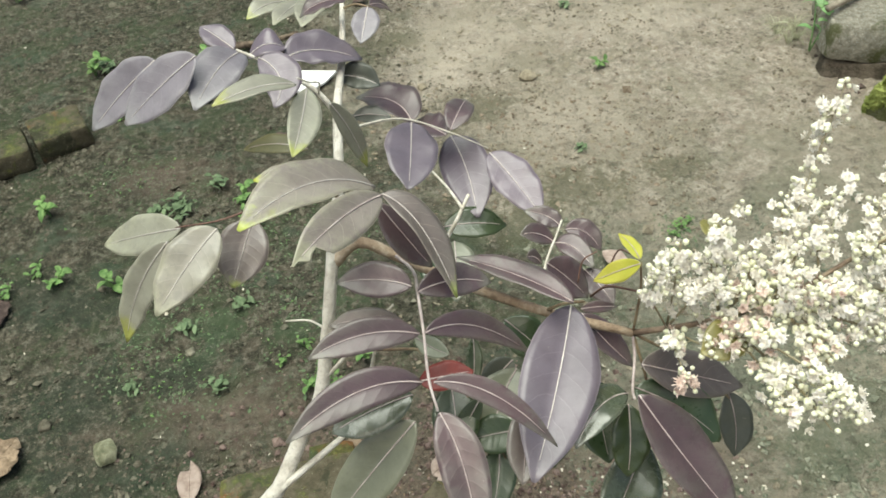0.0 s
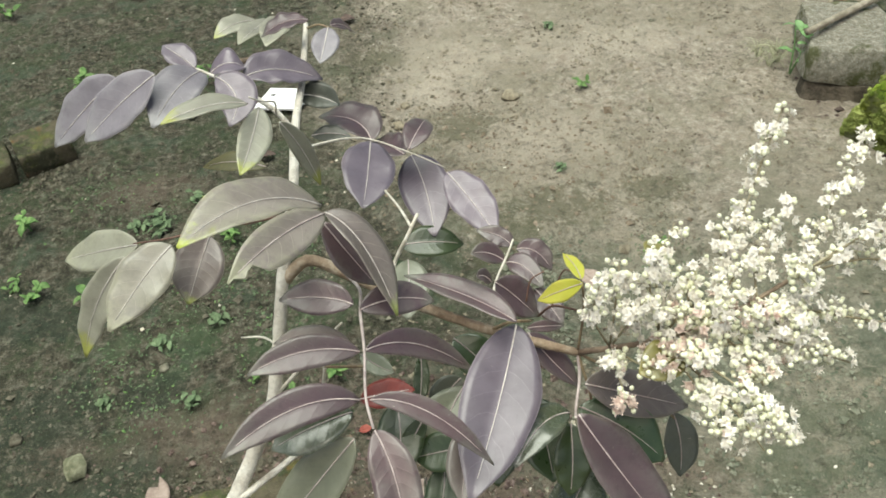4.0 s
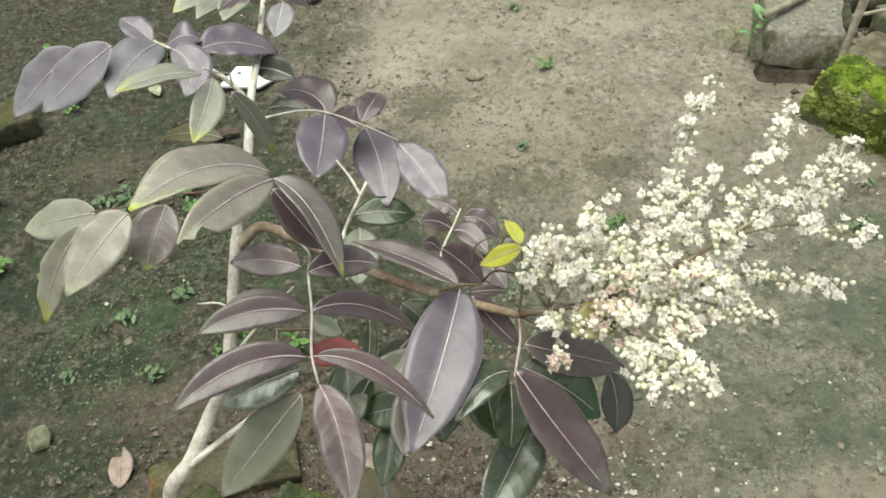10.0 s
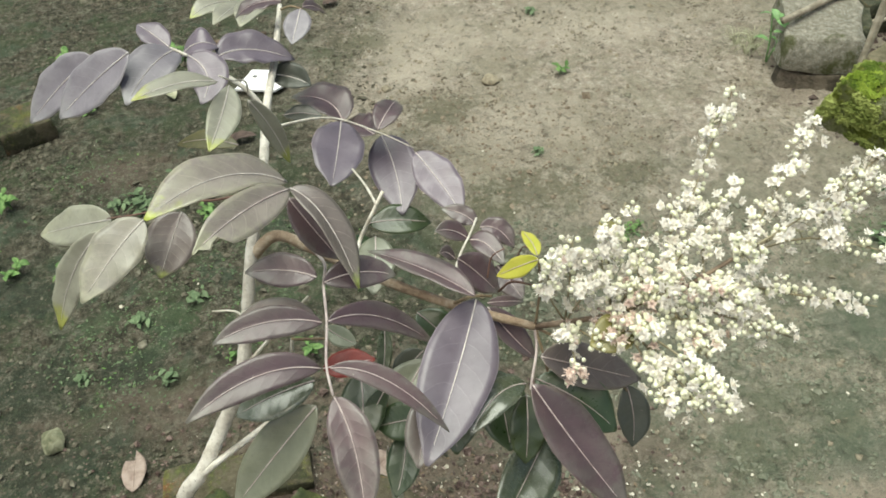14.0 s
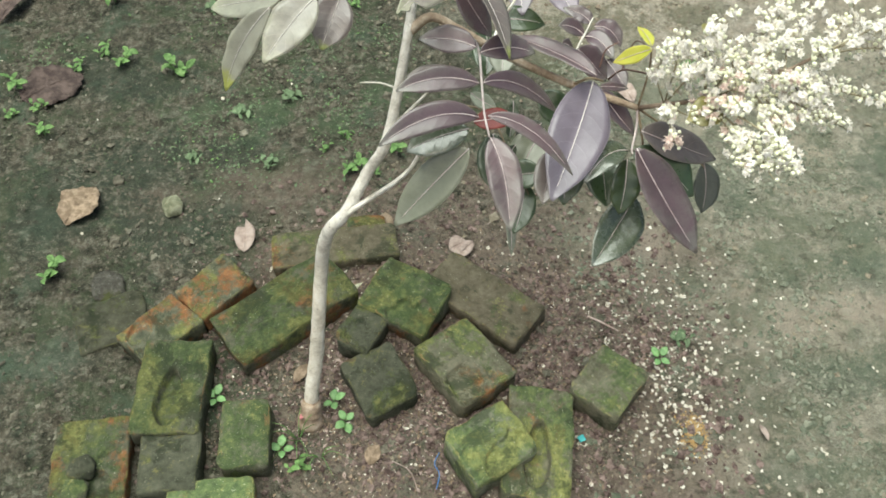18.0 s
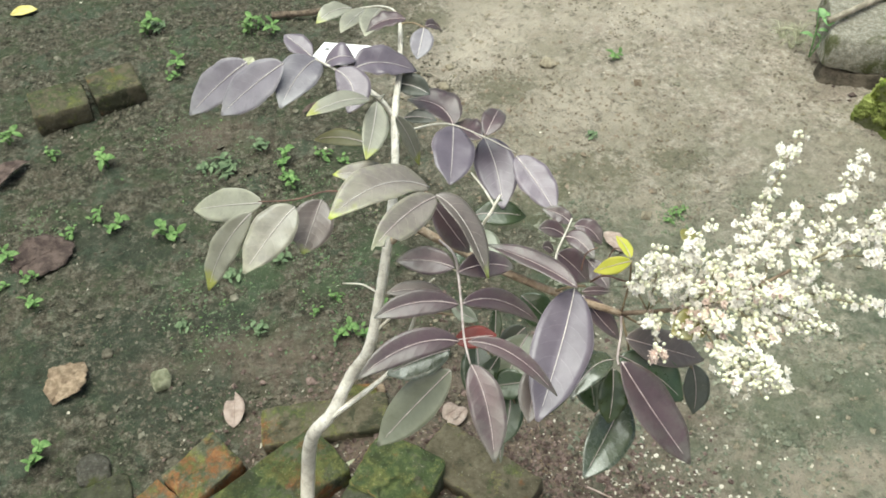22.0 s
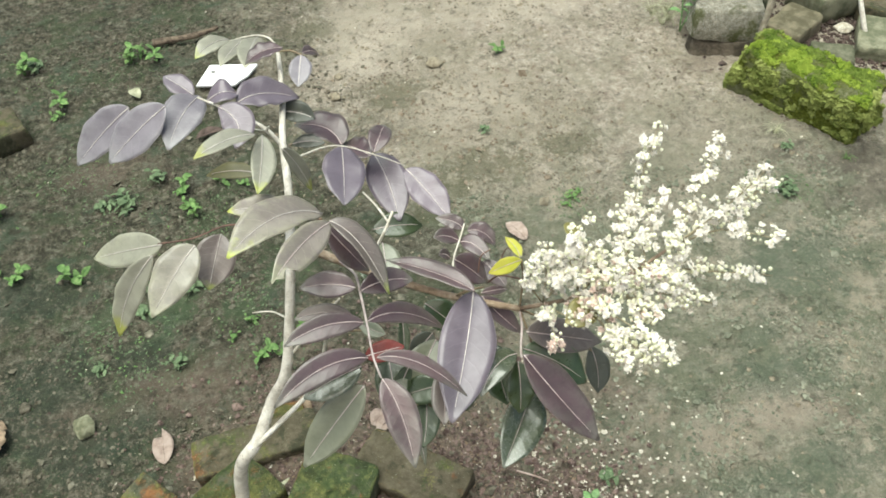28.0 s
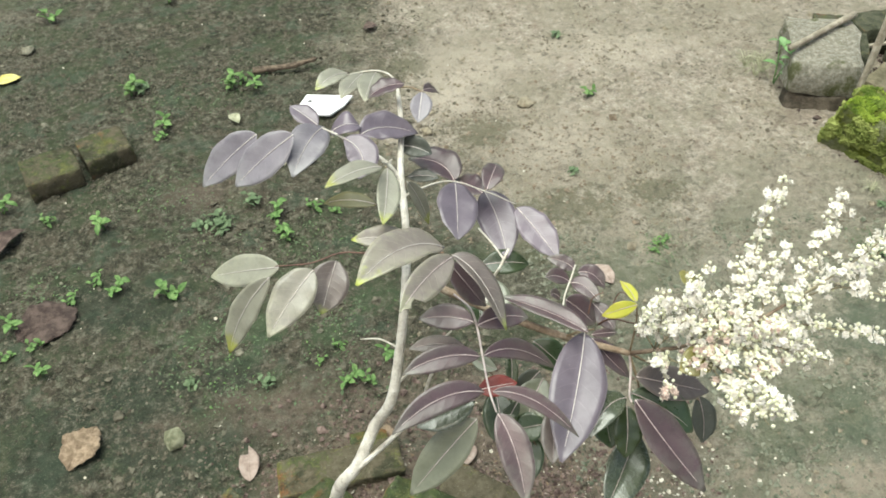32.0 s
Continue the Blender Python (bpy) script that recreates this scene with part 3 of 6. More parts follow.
CLODPALE = plain("pale_clod", (0.22, 0.19, 0.135), (0.36, 0.32, 0.235), 60, 0.95, 0.1, 0.8, 0.004)


# ---- mesh helpers ----
def link_mesh(name, verts, faces, material, parent=None, label="", smooth=True, uvs=None):
    me = bpy.data.meshes.new(name)
    me.from_pydata([tuple(v) for v in verts], [], faces)
    me.materials.append(material)
    if uvs is not None:
        layer = me.uv_layers.new(name="UVMap")
        idx = np.empty(len(me.loops), dtype=np.int32)
        me.loops.foreach_get("vertex_index", idx)
        layer.data.foreach_set("uv", np.asarray(uvs, dtype=np.float32)[idx].ravel())
    if smooth:
        me.polygons.foreach_set("use_smooth", np.ones(len(me.polygons), dtype=bool))
    me.update()
    ob = new(name, me)
    if parent is not None:
        ob.parent = parent
    if label:
        ob["label"] = label
    return ob


def part(name, bm, material, parent, label="", smooth=True):
    me = bpy.data.meshes.new(name)
    bm.to_mesh(me)
    bm.free()
    me.materials.append(material)
    if smooth:
        me.polygons.foreach_set("use_smooth", np.ones(len(me.polygons), dtype=bool))
    ob = new(name, me)
    if parent is not None:
        ob.parent = parent
    if label:
        ob["label"] = label
    return ob


def smooth_path(points, per=5):
    """Catmull-Rom through the points."""
    p = [Vector(q) for q in points]
    p = [p[0] * 2 - p[1]] + p + [p[-1] * 2 - p[-2]]
    out = []
    for i in range(1, len(p) - 2):
        for k in range(per):
            t = k / per
            a, b, c, d = p[i - 1:i + 3]
            out.append(0.5 * (2 * b + (c - a) * t + (2 * a - 5 * b + 4 * c - d) * t * t + (3 * b - a - 3 * c + d) * t ** 3))
    out.append(p[-2])
    return out


def tube_data(points, r0, r1, sides=8, lumps=0.0, per=5, seed=0):
    path = smooth_path(points, per) if len(points) > 2 else [Vector(points[0]).lerp(Vector(points[-1]), k / 4) for k in range(5)]
    rng = random.Random(seed)
    verts, faces = [], []
    side = None
    m = len(path)
    for i, q in enumerate(path):
        d = (path[min(i + 1, m - 1)] - path[max(i - 1, 0)]).normalized()
        if side is None:
            side = d.orthogonal().normalized()
        side = (side - d * side.dot(d)).normalized()
        up = d.cross(side)
        r = r0 + (r1 - r0) * i / (m - 1)
        ring = 1 + lumps * (rng.random() - 0.5)
        for k in range(sides):
            a = 2 * math.pi * k / sides
            rr = r * ring * (1 + lumps * 0.5 * (rng.random() - 0.5))
            verts.append(q + side * (math.cos(a) * rr) + up * (math.sin(a) * rr))
    for i in range(m - 1):
        for k in range(sides):
            k2 = (k + 1) % sides
            faces.append((i * sides + k, i * sides + k2, (i + 1) * sides + k2, (i + 1) * sides + k))
    faces.append(tuple(range(sides - 1, -1, -1)))
    faces.append(tuple((m - 1) * sides + k for k in range(sides)))
    return verts, faces


def tube(name, points, r0, r1, material, parent=None, sides=8, lumps=0.0, label="", per=5, seed=0):
    v, f = tube_data(points, r0, r1, sides, lumps, per, seed)
    return link_mesh(name, v, f, material, parent, label)


def thing(name, at, label, category, group=""):
    ob = new(name)
    ob.location = at
    ob.empty_display_size = 0.05
    return tagged(ob, label, category, group)


OPEN_SIDE = Vector((0.02, -0.42, 0.90)).normalized()


def blade_data(base, tip, width, arch=0.06, roll=0.0, fold=0.18, curl=0.0, full=0.5, rows=20, half=4, seed=0, face=OPEN_SIDE, bite=0.0, mid=None, lean=0.0):
    """A leaf blade with thickness from base to tip: its midrib rises by arch, its halves fold up, its margin waves, its tip curls down.
    Returns vertices, faces, UVs, the midrib's line and the blade's normal."""
    rng = random.Random(seed)
    b, e = Vector(base), Vector(tip)
    length = (e - b).length
    a = (e - b) / length
    n = (face - a * face.dot(a)).normalized()
    lift_way = (Vector((0, 0.25, 1)) - a * a.dot(Vector((0, 0.25, 1)))).normalized()
    n = Matrix.Rotation(radians(roll), 3, a) @ n
    s = a.cross(n)
    n0 = n.copy()
    phase, freq, amp = rng.random() * 6, 1.5 + rng.random() * 2, 0.03 + 0.06 * rng.random()
    skew = (rng.random() - 0.5) * 0.06
    verts, uvs, line = [], [], []
    cols = 2 * half + 1
    for layer in (0, 1):
        for i in range(rows + 1):
            v = i / rows
            w = 0.5 * width * (math.sin(math.pi * v ** (0.93 + 0.3 * (full - 0.5))) ** 0.67)
            if v > 0.80:
                w *= 1 - 0.32 * ((v - 0.80) / 0.20) ** 1.3
            if i in (0, rows):
                w = 0.03 * width
            if mid is None:
                c = b + a * (length * v) + lift_way * (arch * length * 4 * v * (1 - v))
                c = c + s * (skew * length * math.sin(math.pi * v))
                way = a
            else:
                k1 = Vector(mid) * 2 - (b + e) / 2
                c = b * (1 - v) ** 2 + k1 * (2 * v * (1 - v)) + e * v * v
                way = ((k1 - b) * (1 - v) + (e - k1) * v).normalized()
            n = (n0 - way * n0.dot(way)).normalized()
            s = way.cross(n)
            c = c - n * (curl * length * max(0, v - 0.55) ** 2 * 4)
            if layer == 0:
                line.append(c + n * (0.0004 + 0.006 * width * (1 - v)))
            for k in range(-half, half + 1):
                u = k / half
                lift = fold * w * (1.4 * abs(u) - 0.4 * u * u) + amp * w * abs(u) ** 2 * math.sin(freq * 2 * math.pi * v + phase + (1.7 if u > 0 else 0))
                lift += 0.003 * w * math.sin(9 * 2 * math.pi * (v - 0.16 * abs(u) ** 1.4)) * (1 - abs(u)) * (1 if u else 0)
                if bite and v > 0.72 and u < -0.2:
                    w2 = w * (1 - bite * max(0, noise.noise((v * 14, seed, 0)) + 0.35))
                else:
                    w2 = w
                w2 *= (1 + lean * (1 if u > 0 else -1)) * (1 + 0.05 * noise.noise((v * 3.5, seed * 1.7, 5 if u > 0 else 0)) + 0.018 * noise.noise((v * 15, seed * 2.3, 9 if u > 0 else 3)))
                verts.append(c + s * (u * w2) + n * (lift - (0.0006 if layer else 0)))
                uvs.append((0.5 + 0.5 * u, v))
    faces = []
    off = cols * (rows + 1)
    for i in range(rows):
        for k in range(cols - 1):
            q = i * cols + k
            faces.append((q, q + 1, q + cols + 1, q + cols))
            faces.append((off + q, off + q + cols, off + q + cols + 1, off + q + 1))
        for k in (0, cols - 1):
            q = i * cols + k
            f = (q, q + cols, off + q + cols, off + q)
            faces.append(f if k == 0 else f[::-1])
    for k in range(cols - 1):
        faces.append((k, off + k, off + k + 1, k + 1))
        q = rows * cols + k
        faces.append((q, q + 1, off + q + 1, off + q))
    return verts, faces, uvs, line, n


leaf_count = [0]


def leaflet(parent, base, tip, width, material, arch=0.06, roll=0.0, fold=0.18, curl=0.0, full=0.5, rib=RIB, label="", stem=None, bite=0.0, mid=None, lean=0.0):
    """One leaflet of the shrub with its midrib; stem: where its short stalk joins."""
    leaf_count[0] += 1
    if "yellow tip" in label:
        rib = PALERIB
        material = TIPPED[material]
    if material in (VIOLET, PALE, PLUM, TAUPE):
        rib = PALERIB
    v, f, uv, line, n = blade_data(base, tip, width, arch, roll, fold, curl, full, seed=leaf_count[0], bite=bite, mid=mid, lean=lean)
    ob = link_mesh("leaflet", v, f, material, parent, label, uvs=uv)
    pts = line[:-1:2]
    if stem is not None:
        pts = [Vector(stem)] + pts
    tv, tf = tube_data(pts, 0.0005 + 0.0055 * width, 0.0003, 6, 0, 3)
    link_mesh("midrib", tv, tf, rib, ob)
    return ob


def fallen_petal_tone():
    return plain("fallen_petal", (0.47, 0.43, 0.33), (0.78, 0.74, 0.63), 90, 0.8, 0.2, 0.2)


FALLEN = fallen_petal_tone()


# ---- ground ----
def spaced(lo, hi, step, reach):
    """Even steps between lo and hi, then wider and wider out to reach."""
    mid = list(np.arange(lo, hi + 1e-6, step))
    out, d, x = [], step, hi
    while x < reach:
        d *= 1.6
        x += d
        out.append(x)
    low, d, x = [], step, lo
    while x > -reach:
        d *= 1.6
        x -= d
        low.append(x)
    return low[::-1] + mid + out


def ground_height(x, y):
    near = max(0.0, 1 - max(0.0, abs(x - 0.4) - 2.2) / 2) * max(0.0, 1 - max(0.0, abs(y - 1.2) - 2.2) / 2)
    h = 0.016 * noise.noise((x * 1.7, y * 1.7, 3)) + 0.007 * noise.noise((x * 7, y * 7, 9)) + 0.0050 * noise.noise((x * 24, y * 24, 1))
    crumb = 0.0055 * noise.noise((x * 52, y * 52, 5)) + 0.0030 * noise.noise((x * 105, y * 105, 8))
    return near * (h + crumb) - 0.004


xs, ys = spaced(-1.25, 2.05, 0.0068, 80), spaced(-0.45, 2.5, 0.0068, 80)
gv = [(x, y, ground_height(x, y)) for y in ys for x in xs]
nx = len(xs)
gf = [(j * nx + i, j * nx + i + 1, (j + 1) * nx + i + 1, (j + 1) * nx + i) for j in range(len(ys) - 1) for i in range(nx - 1)]
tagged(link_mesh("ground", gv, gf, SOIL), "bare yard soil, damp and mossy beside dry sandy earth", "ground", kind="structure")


# ---- bricks ----
def brick_bmesh(l, w, h, seed, frog=False, wear=0.0040, chip=None, sound=False):
    """A worn brick, its underside at z 0; frog: an oval hollow in the top; sound: its corners are whole; chip: a flake off the top."""
    rng = random.Random(seed)
    nxs, nys, nzs = max(6, round(l / (0.0026 if frog or chip else 0.0065))), max(6, round(w / (0.0026 if frog or chip else 0.0065))), 5
    nicks = [] if sound else [(cx, cy, rng.choice((0.0, 0.0, 0.007, 0.013))) for cx in (-1, 1) for cy in (-1, 1)]

    def spot(i, m, size):
        e = 0.0020 / size
        return (0.0, e)[i] if i < 2 else (1 - e, 1.0)[i - m + 1] if i > m - 2 else e + (1 - 2 * e) * (i - 1) / (m - 2)

    bm = bmesh.new()
    grid = {}

    def v(i, j, k):
        if (i, j, k) not in grid:
            x, y, z = spot(i, nxs, l) - 0.5, spot(j, nys, w) - 0.5, spot(k, nzs, h)
            ex, ey, ez = abs(x) * 2, abs(y) * 2, abs(z - 0.5) * 2
            p = Vector((x * l, y * w, z * h))
            r = 0.002
            for a, b in (("x", "y"), ("x", "z"), ("y", "z")):
                e = {"x": ex, "y": ey, "z": ez}
                if e[a] > 0.99 and e[b] > 0.99:
                    for c in (a, b):
                        i2 = "xyz".index(c)
                        mid = h / 2 if c == "z" else 0
                        p[i2] += (-1 if p[i2] > mid else 1) * r * 0.5
            q = p * 28 + Vector((seed * 3.1, seed * 1.7, 0))
            p += Vector((noise.noise(q), noise.noise(q + Vector((9, 0, 0))), 0.7 * noise.noise(q + Vector((0, 9, 0))))) * wear
            q = p * 90 + Vector((seed, 0, 7))
            p += Vector((noise.noise(q), noise.noise(q + Vector((5, 0, 0))), noise.noise(q + Vector((0, 5, 0))))) * wear * 0.35
            # knocked corners and nicked upper arrises
            for cx, cy, rc in nicks:
                d = math.hypot(p.x - cx * l / 2, p.y - cy * w / 2)
                if d < rc:
                    q = (rc - d) / rc
                    p += Vector((-cx * rc * 0.35 * q, -cy * rc * 0.35 * q, -0.004 * q if k == nzs else 0))
            if k == nzs and max(ex, ey) > 0.93:
                bitten = max(0.0, noise.noise(p * 55 + Vector((seed * 2.7, 0, 3))) - 0.05)
                p -= Vector((0.006 * bitten * (1 if x > 0 else -1) if ex > 0.93 else 0, 0.006 * bitten * (1 if y > 0 else -1) if ey > 0.93 else 0, 0.006 * bitten))
            if frog and k == nzs:
                d = math.hypot((p.x + 0.02) / (l * 0.31), p.y / (w * 0.15 * (1.15 - 1.3 * p.x / l)))
                d += 0.03 * noise.noise(p * 60)
                if d < 1.0:
                    p.z -= 0.022 * min(1, (1.0 - d) / 0.12)
            if chip and k == nzs:
                d = math.hypot(p.x - chip[0], p.y - chip[1]) / chip[2] + 0.45 * noise.noise(p * 45 + Vector((0, 0, seed)))
                if d < 1.0:
                    p.z -= 0.010 * min(1, (1.0 - d) / 0.06) * (0.55 + 0.45 * d)
            grid[(i, j, k)] = bm.verts.new(p)
        return grid[(i, j, k)]

    for i in range(nxs):
        for j in range(nys):
            bm.faces.new((v(i, j, nzs), v(i + 1, j, nzs), v(i + 1, j + 1, nzs), v(i, j + 1, nzs)))
            bm.faces.new((v(i, j, 0), v(i, j + 1, 0), v(i + 1, j + 1, 0), v(i + 1, j, 0)))
    for i in range(nxs):
        for k in range(nzs):
            bm.faces.new((v(i, 0, k), v(i + 1, 0, k), v(i + 1, 0, k + 1), v(i, 0, k + 1)))
            bm.faces.new((v(i, nys, k), v(i, nys, k + 1), v(i + 1, nys, k + 1), v(i + 1, nys, k)))
    for j in range(nys):
        for k in range(nzs):
            bm.faces.new((v(0, j, k), v(0, j, k + 1), v(0, j + 1, k + 1), v(0, j + 1, k)))
            bm.faces.new((v(nxs, j, k), v(nxs, j + 1, k), v(nxs, j + 1, k + 1), v(nxs, j, k + 1)))
    return bm


def brick(x, y, z, l, w, turn, h=0.055, tip=0.0, lean=0.0, frog=False, material=None, label="", seed=0, group="bricks round the shrub", chip=None, sound=False):
    ob = part("brick", brick_bmesh(l, w, h, seed, frog, chip=chip, sound=sound), material or BRICK, None)
    ob.matrix_world = pose(x, y, z, lean, tip, turn)
    return tagged(ob, label or "mossy old clay brick on the soil", "brick", group)


brick(-0.2700, 0.1650, -0.009, 0.1265, 0.090, 48.5, seed=1, sound=True, material=ORANGE, chip=(-0.03, 0.02, 0.022), label="orange clay brick half with moss, split along a crack")
brick(-0.1865, 0.2590, -0.009, 0.1200, 0.090, 48.5, seed=2, sound=True, material=ORANGE, label="orange clay brick half with moss, split along a crack")
brick(-0.3800, 0.2080, -0.052, 0.130, 0.110, 22, seed=31, material=SUNKBRICK, label="dark brick sunk almost level with the soil")
brick(-0.046, 0.215, -0.004, 0.252, 0.122, 38, seed=3, material=BRICK, tip=-2, label="full clay brick patched with yellow-green moss")
brick(0.035, 0.367, -0.022, 0.247, 0.085, 8, seed=4, material=BROWNBRICK, label="half-buried mossy clay brick")
brick(0.179, 0.232, 0.006, 0.145, 0.122, -29, seed=5, material=GREENBRICK, lean=3, chip=(0.04, -0.05, 0.05), label="clay brick half under thick green moss")
brick(0.098, 0.163, -0.004, 0.082, 0.070, 62, seed=6, material=DARKBRICK, label="small dark brick fragment in the soil")
brick(0.135, 0.064, -0.012, 0.100, 0.121, 29, seed=7, material=DARKBRICK, label="dark grey-green brick half on the soil")
brick(0.284, 0.094, -0.002, 0.146, 0.120, -53, seed=8, material=OLIVEBRICK, lean=-3, chip=(0.035, -0.028, 0.030), label="clay brick with a flaked mossy top")
brick(0.325, 0.240, -0.014, 0.215, 0.105, -38, seed=9, material=BROWNBRICK, label="brown clay brick with moss and a bare patch")
brick(0.322, -0.067, 0.008, 0.128, 0.106, 33, seed=10, material=LIMEBRICK, tip=5, chip=(0.02, -0.045, 0.045), label="brick half under bright yellow-green moss")
brick(0.407, -0.056, -0.010, 0.200, 0.114, 82, seed=11, material=OLIVEBRICK, frog=True, label="clay brick with an oval hollow on top")
brick(0.539, 0.055, -0.004, 0.098, 0.115, -38, seed=12, material=OLIVEBRICK, label="mossy brick half among fallen blossoms")
brick(-0.227, 0.046, -0.004, 0.181, 0.118, 91, seed=13, material=FROGBRICK, frog=True, label="mossy clay brick with an oval hollow on top")
brick(-0.343, -0.086, -0.028, 0.160, 0.124, 96, seed=14, material=MIXBRICK, chip=(-0.05, 0.0, 0.034), tip=-2, label="orange and green mossy brick")
brick(-0.208, -0.092, -0.012, 0.097, 0.100, 4, seed=15, material=DARKBRICK, label="dark mossy brick half")
brick(-0.089, -0.041, -0.006, 0.123, 0.084, 94, seed=16, material=GREENBRICK, label="brick half under bright green moss")
brick(-0.130, -0.165, -0.014, 0.139, 0.090, 6, seed=17, material=LIMEBRICK, label="brick half under bright green moss")
brick(0.093, 0.415, -0.026, 0.078, 0.062, 3, seed=18, material=ORANGE, label="bare orange brick fragment sunk in the soil")
brick(-0.765, 1.400, -0.004, 0.146, 0.130, 25, seed=19, material=OLDBRICK, h=0.062, label="half brick lying on the open soil", group="pair of half bricks")
brick(-0.632, 1.480, -0.004, 0.132, 0.125, 29, seed=20, material=OLDBRICK, h=0.062, label="half brick lying on the open soil", group="pair of half bricks")
brick(1.715, 1.490, -0.004, 0.165, 0.116, 35, seed=21, material=PALEBRICK, h=0.06, label="pale earthy brick in a heap of rubble", group="rubble bricks")
brick(1.905, 1.612, 0.000, 0.230, 0.150, 12, seed=22, material=PALEGREENBRICK, h=0.09, label="flat broken brick in a heap of rubble", group="rubble bricks")
brick(1.765, 1.335, -0.012, 0.120, 0.080, -25, seed=23, material=PALEGREENBRICK, h=0.05, label="pale greenish brick in a heap of rubble", group="rubble bricks")
brick(1.62, 1.62, -0.006, 0.130, 0.11, 70, seed=24, material=DARKBRICK, h=0.11, label="dark brick behind the concrete block", group="rubble bricks")
brick(1.93, 1.38, -0.012, 0.18, 0.11, 60, seed=25, material=PALEGREENBRICK, h=0.06, label="pale greenish brick in a heap of rubble", group="rubble bricks")

brick(1.80, 1.75, -0.004, 0.21, 0.11, 5, seed=26, h=0.10, material=DARKBRICK, label="dark brick at the back of the rubble", group="rubble bricks")
brick(2.03, 1.50, -0.004, 0.16, 0.10, -50, seed=27, h=0.06, material=BROWNBRICK, label="brown brick in a heap of rubble", group="rubble bricks")
brick(1.66, 1.78, -0.004, 0.14, 0.10, -20, seed=28, h=0.08, material=BRICK, label="mossy brick behind the concrete lump", group="rubble bricks")


# ---- blocks on the far side ----
def stone_block(name, l, w, h, taper, seed, material, label, category, m, rough=0.014):
    """A lumpy block with worn edges, underside at z 0."""
    bm = bmesh.new()
    bmesh.ops.create_cube(bm, size=1)
    bmesh.ops.bevel(bm, geom=bm.edges[:] + bm.verts[:], offset=0.10, segments=3, profile=0.6, affect="EDGES")
    bmesh.ops.subdivide_edges(bm, edges=bm.edges[:], cuts=3, use_grid_fill=True)
    bmesh.ops.triangulate(bm, faces=[f for f in bm.faces if len(f.verts) > 4])
    for v in bm.verts:
        k = 1 - taper * (v.co.z + 0.5)
        p = Vector((v.co.x * l * k, v.co.y * w * k, (v.co.z + 0.5) * h))
        q = p * 9 + Vector((seed, 2 * seed, 0))
        p += rough * Vector((noise.noise(q), noise.noise(q + Vector((7, 0, 0))), noise.noise(q + Vector((0, 7, 0)))))
        q = p * 45 + Vector((seed, 0, 0))
        p += 0.35 * rough * Vector((noise.noise(q), noise.noise(q + Vector((7, 0, 0))), noise.noise(q + Vector((0, 7, 0)))))
        v.co = p
    ob = part(name, bm, material, None)
    ob.matrix_world = m
    return tagged(ob, label, category)


block = stone_block("mossy_block", 0.40, 0.175, 0.140, 0.08, 3, MOSS, "long stone block under bright green moss", "stone", pose(1.592, 1.174, -0.012, 0, 0, -55), 0.026)
stone_block("concrete_block", 0.215, 0.29, 0.104, 0.06, 8, ROCK, "weathered grey concrete lump with moss", "stone", pose(1.518, 1.584, 0.036, 0, 0, -16), 0.018)
stone_block("dark_stone", 0.18, 0.20, 0.060, 0.2, 11, BROWNSTONE, "dark damp stone under the concrete lump", "stone", pose(1.496, 1.522, -0.014, 0, 0, -20), 0.02)


def moss_coat(parent, material, count, seed, lowest, highest, name, label, size=0.0021, bare=0.10):
    """Small cushions of moss, thick in patches, standing out from the faces of a block."""
    rng = random.Random(seed)
    me = parent.data
    tops = [f for f in me.polygons if f.normal.z > -0.1 and f.center.z > 0.015]
    sums, total = [], 0.0
    for f in tops:
        total += f.area
        sums.append(total)
    v, fs = [], []
    for k in range(count * 4):
        if len(v) >= count * 6:
            break
        f = tops[min(len(tops) - 1, int(np.searchsorted(sums, rng.random() * total)))]
        if not lowest <= f.normal.z <= highest:
            continue
        ps = [me.vertices[i].co for i in f.vertices]
        a, b = rng.random(), rng.random()
        p = ps[0].lerp(ps[1], a).lerp(ps[-1].lerp(ps[2], a), b)
        thick = noise.noise(p * 13 + Vector((seed, 0, 0))) + 0.5 * noise.noise(p * 38)
        if thick + bare < rng.uniform(-0.1, 0.25):
            continue
        r = size * math.exp(rng.gauss(0, 0.4)) * (1 + max(0, thick))
        n = (f.normal + Vector((rng.uniform(-0.5, 0.5), rng.uniform(-0.5, 0.5), rng.uniform(0, 0.6)))).normalized()
        t = n.orthogonal().normalized()
        w = n.cross(t)
        o = len(v)
        turn = rng.uniform(0, 6.28)
        for q in range(4):
            an = turn + q * 1.571
            v.append(p + (t * math.cos(an) + w * math.sin(an)) * r * rng.uniform(0.7, 1.3) + n * r * 0.3)
        v += [p + n * r * rng.uniform(0.9, 1.5), p - n * r * 0.6]
        fs += [(o + i, o + (i + 1) % 4, o + 4) for i in range(4)] + [(o + (i + 1) % 4, o + i, o + 5) for i in range(4)]
    return link_mesh(name, v, fs, material, parent, label, smooth=False)


moss_coat(block, TUFTLIME, 9000, 5, 0.72, 1.0, "moss", "lime-green moss cushions")
moss_coat(block, TUFTBRIGHT, 7000, 12, 0.80, 1.0, "moss", "bright yellow-green young moss", 0.0030, 0.0)
moss_coat(block, TUFTOLIVE, 12000, 9, -0.1, 0.55, "moss", "yellow-olive moss cushions", 0.0030)

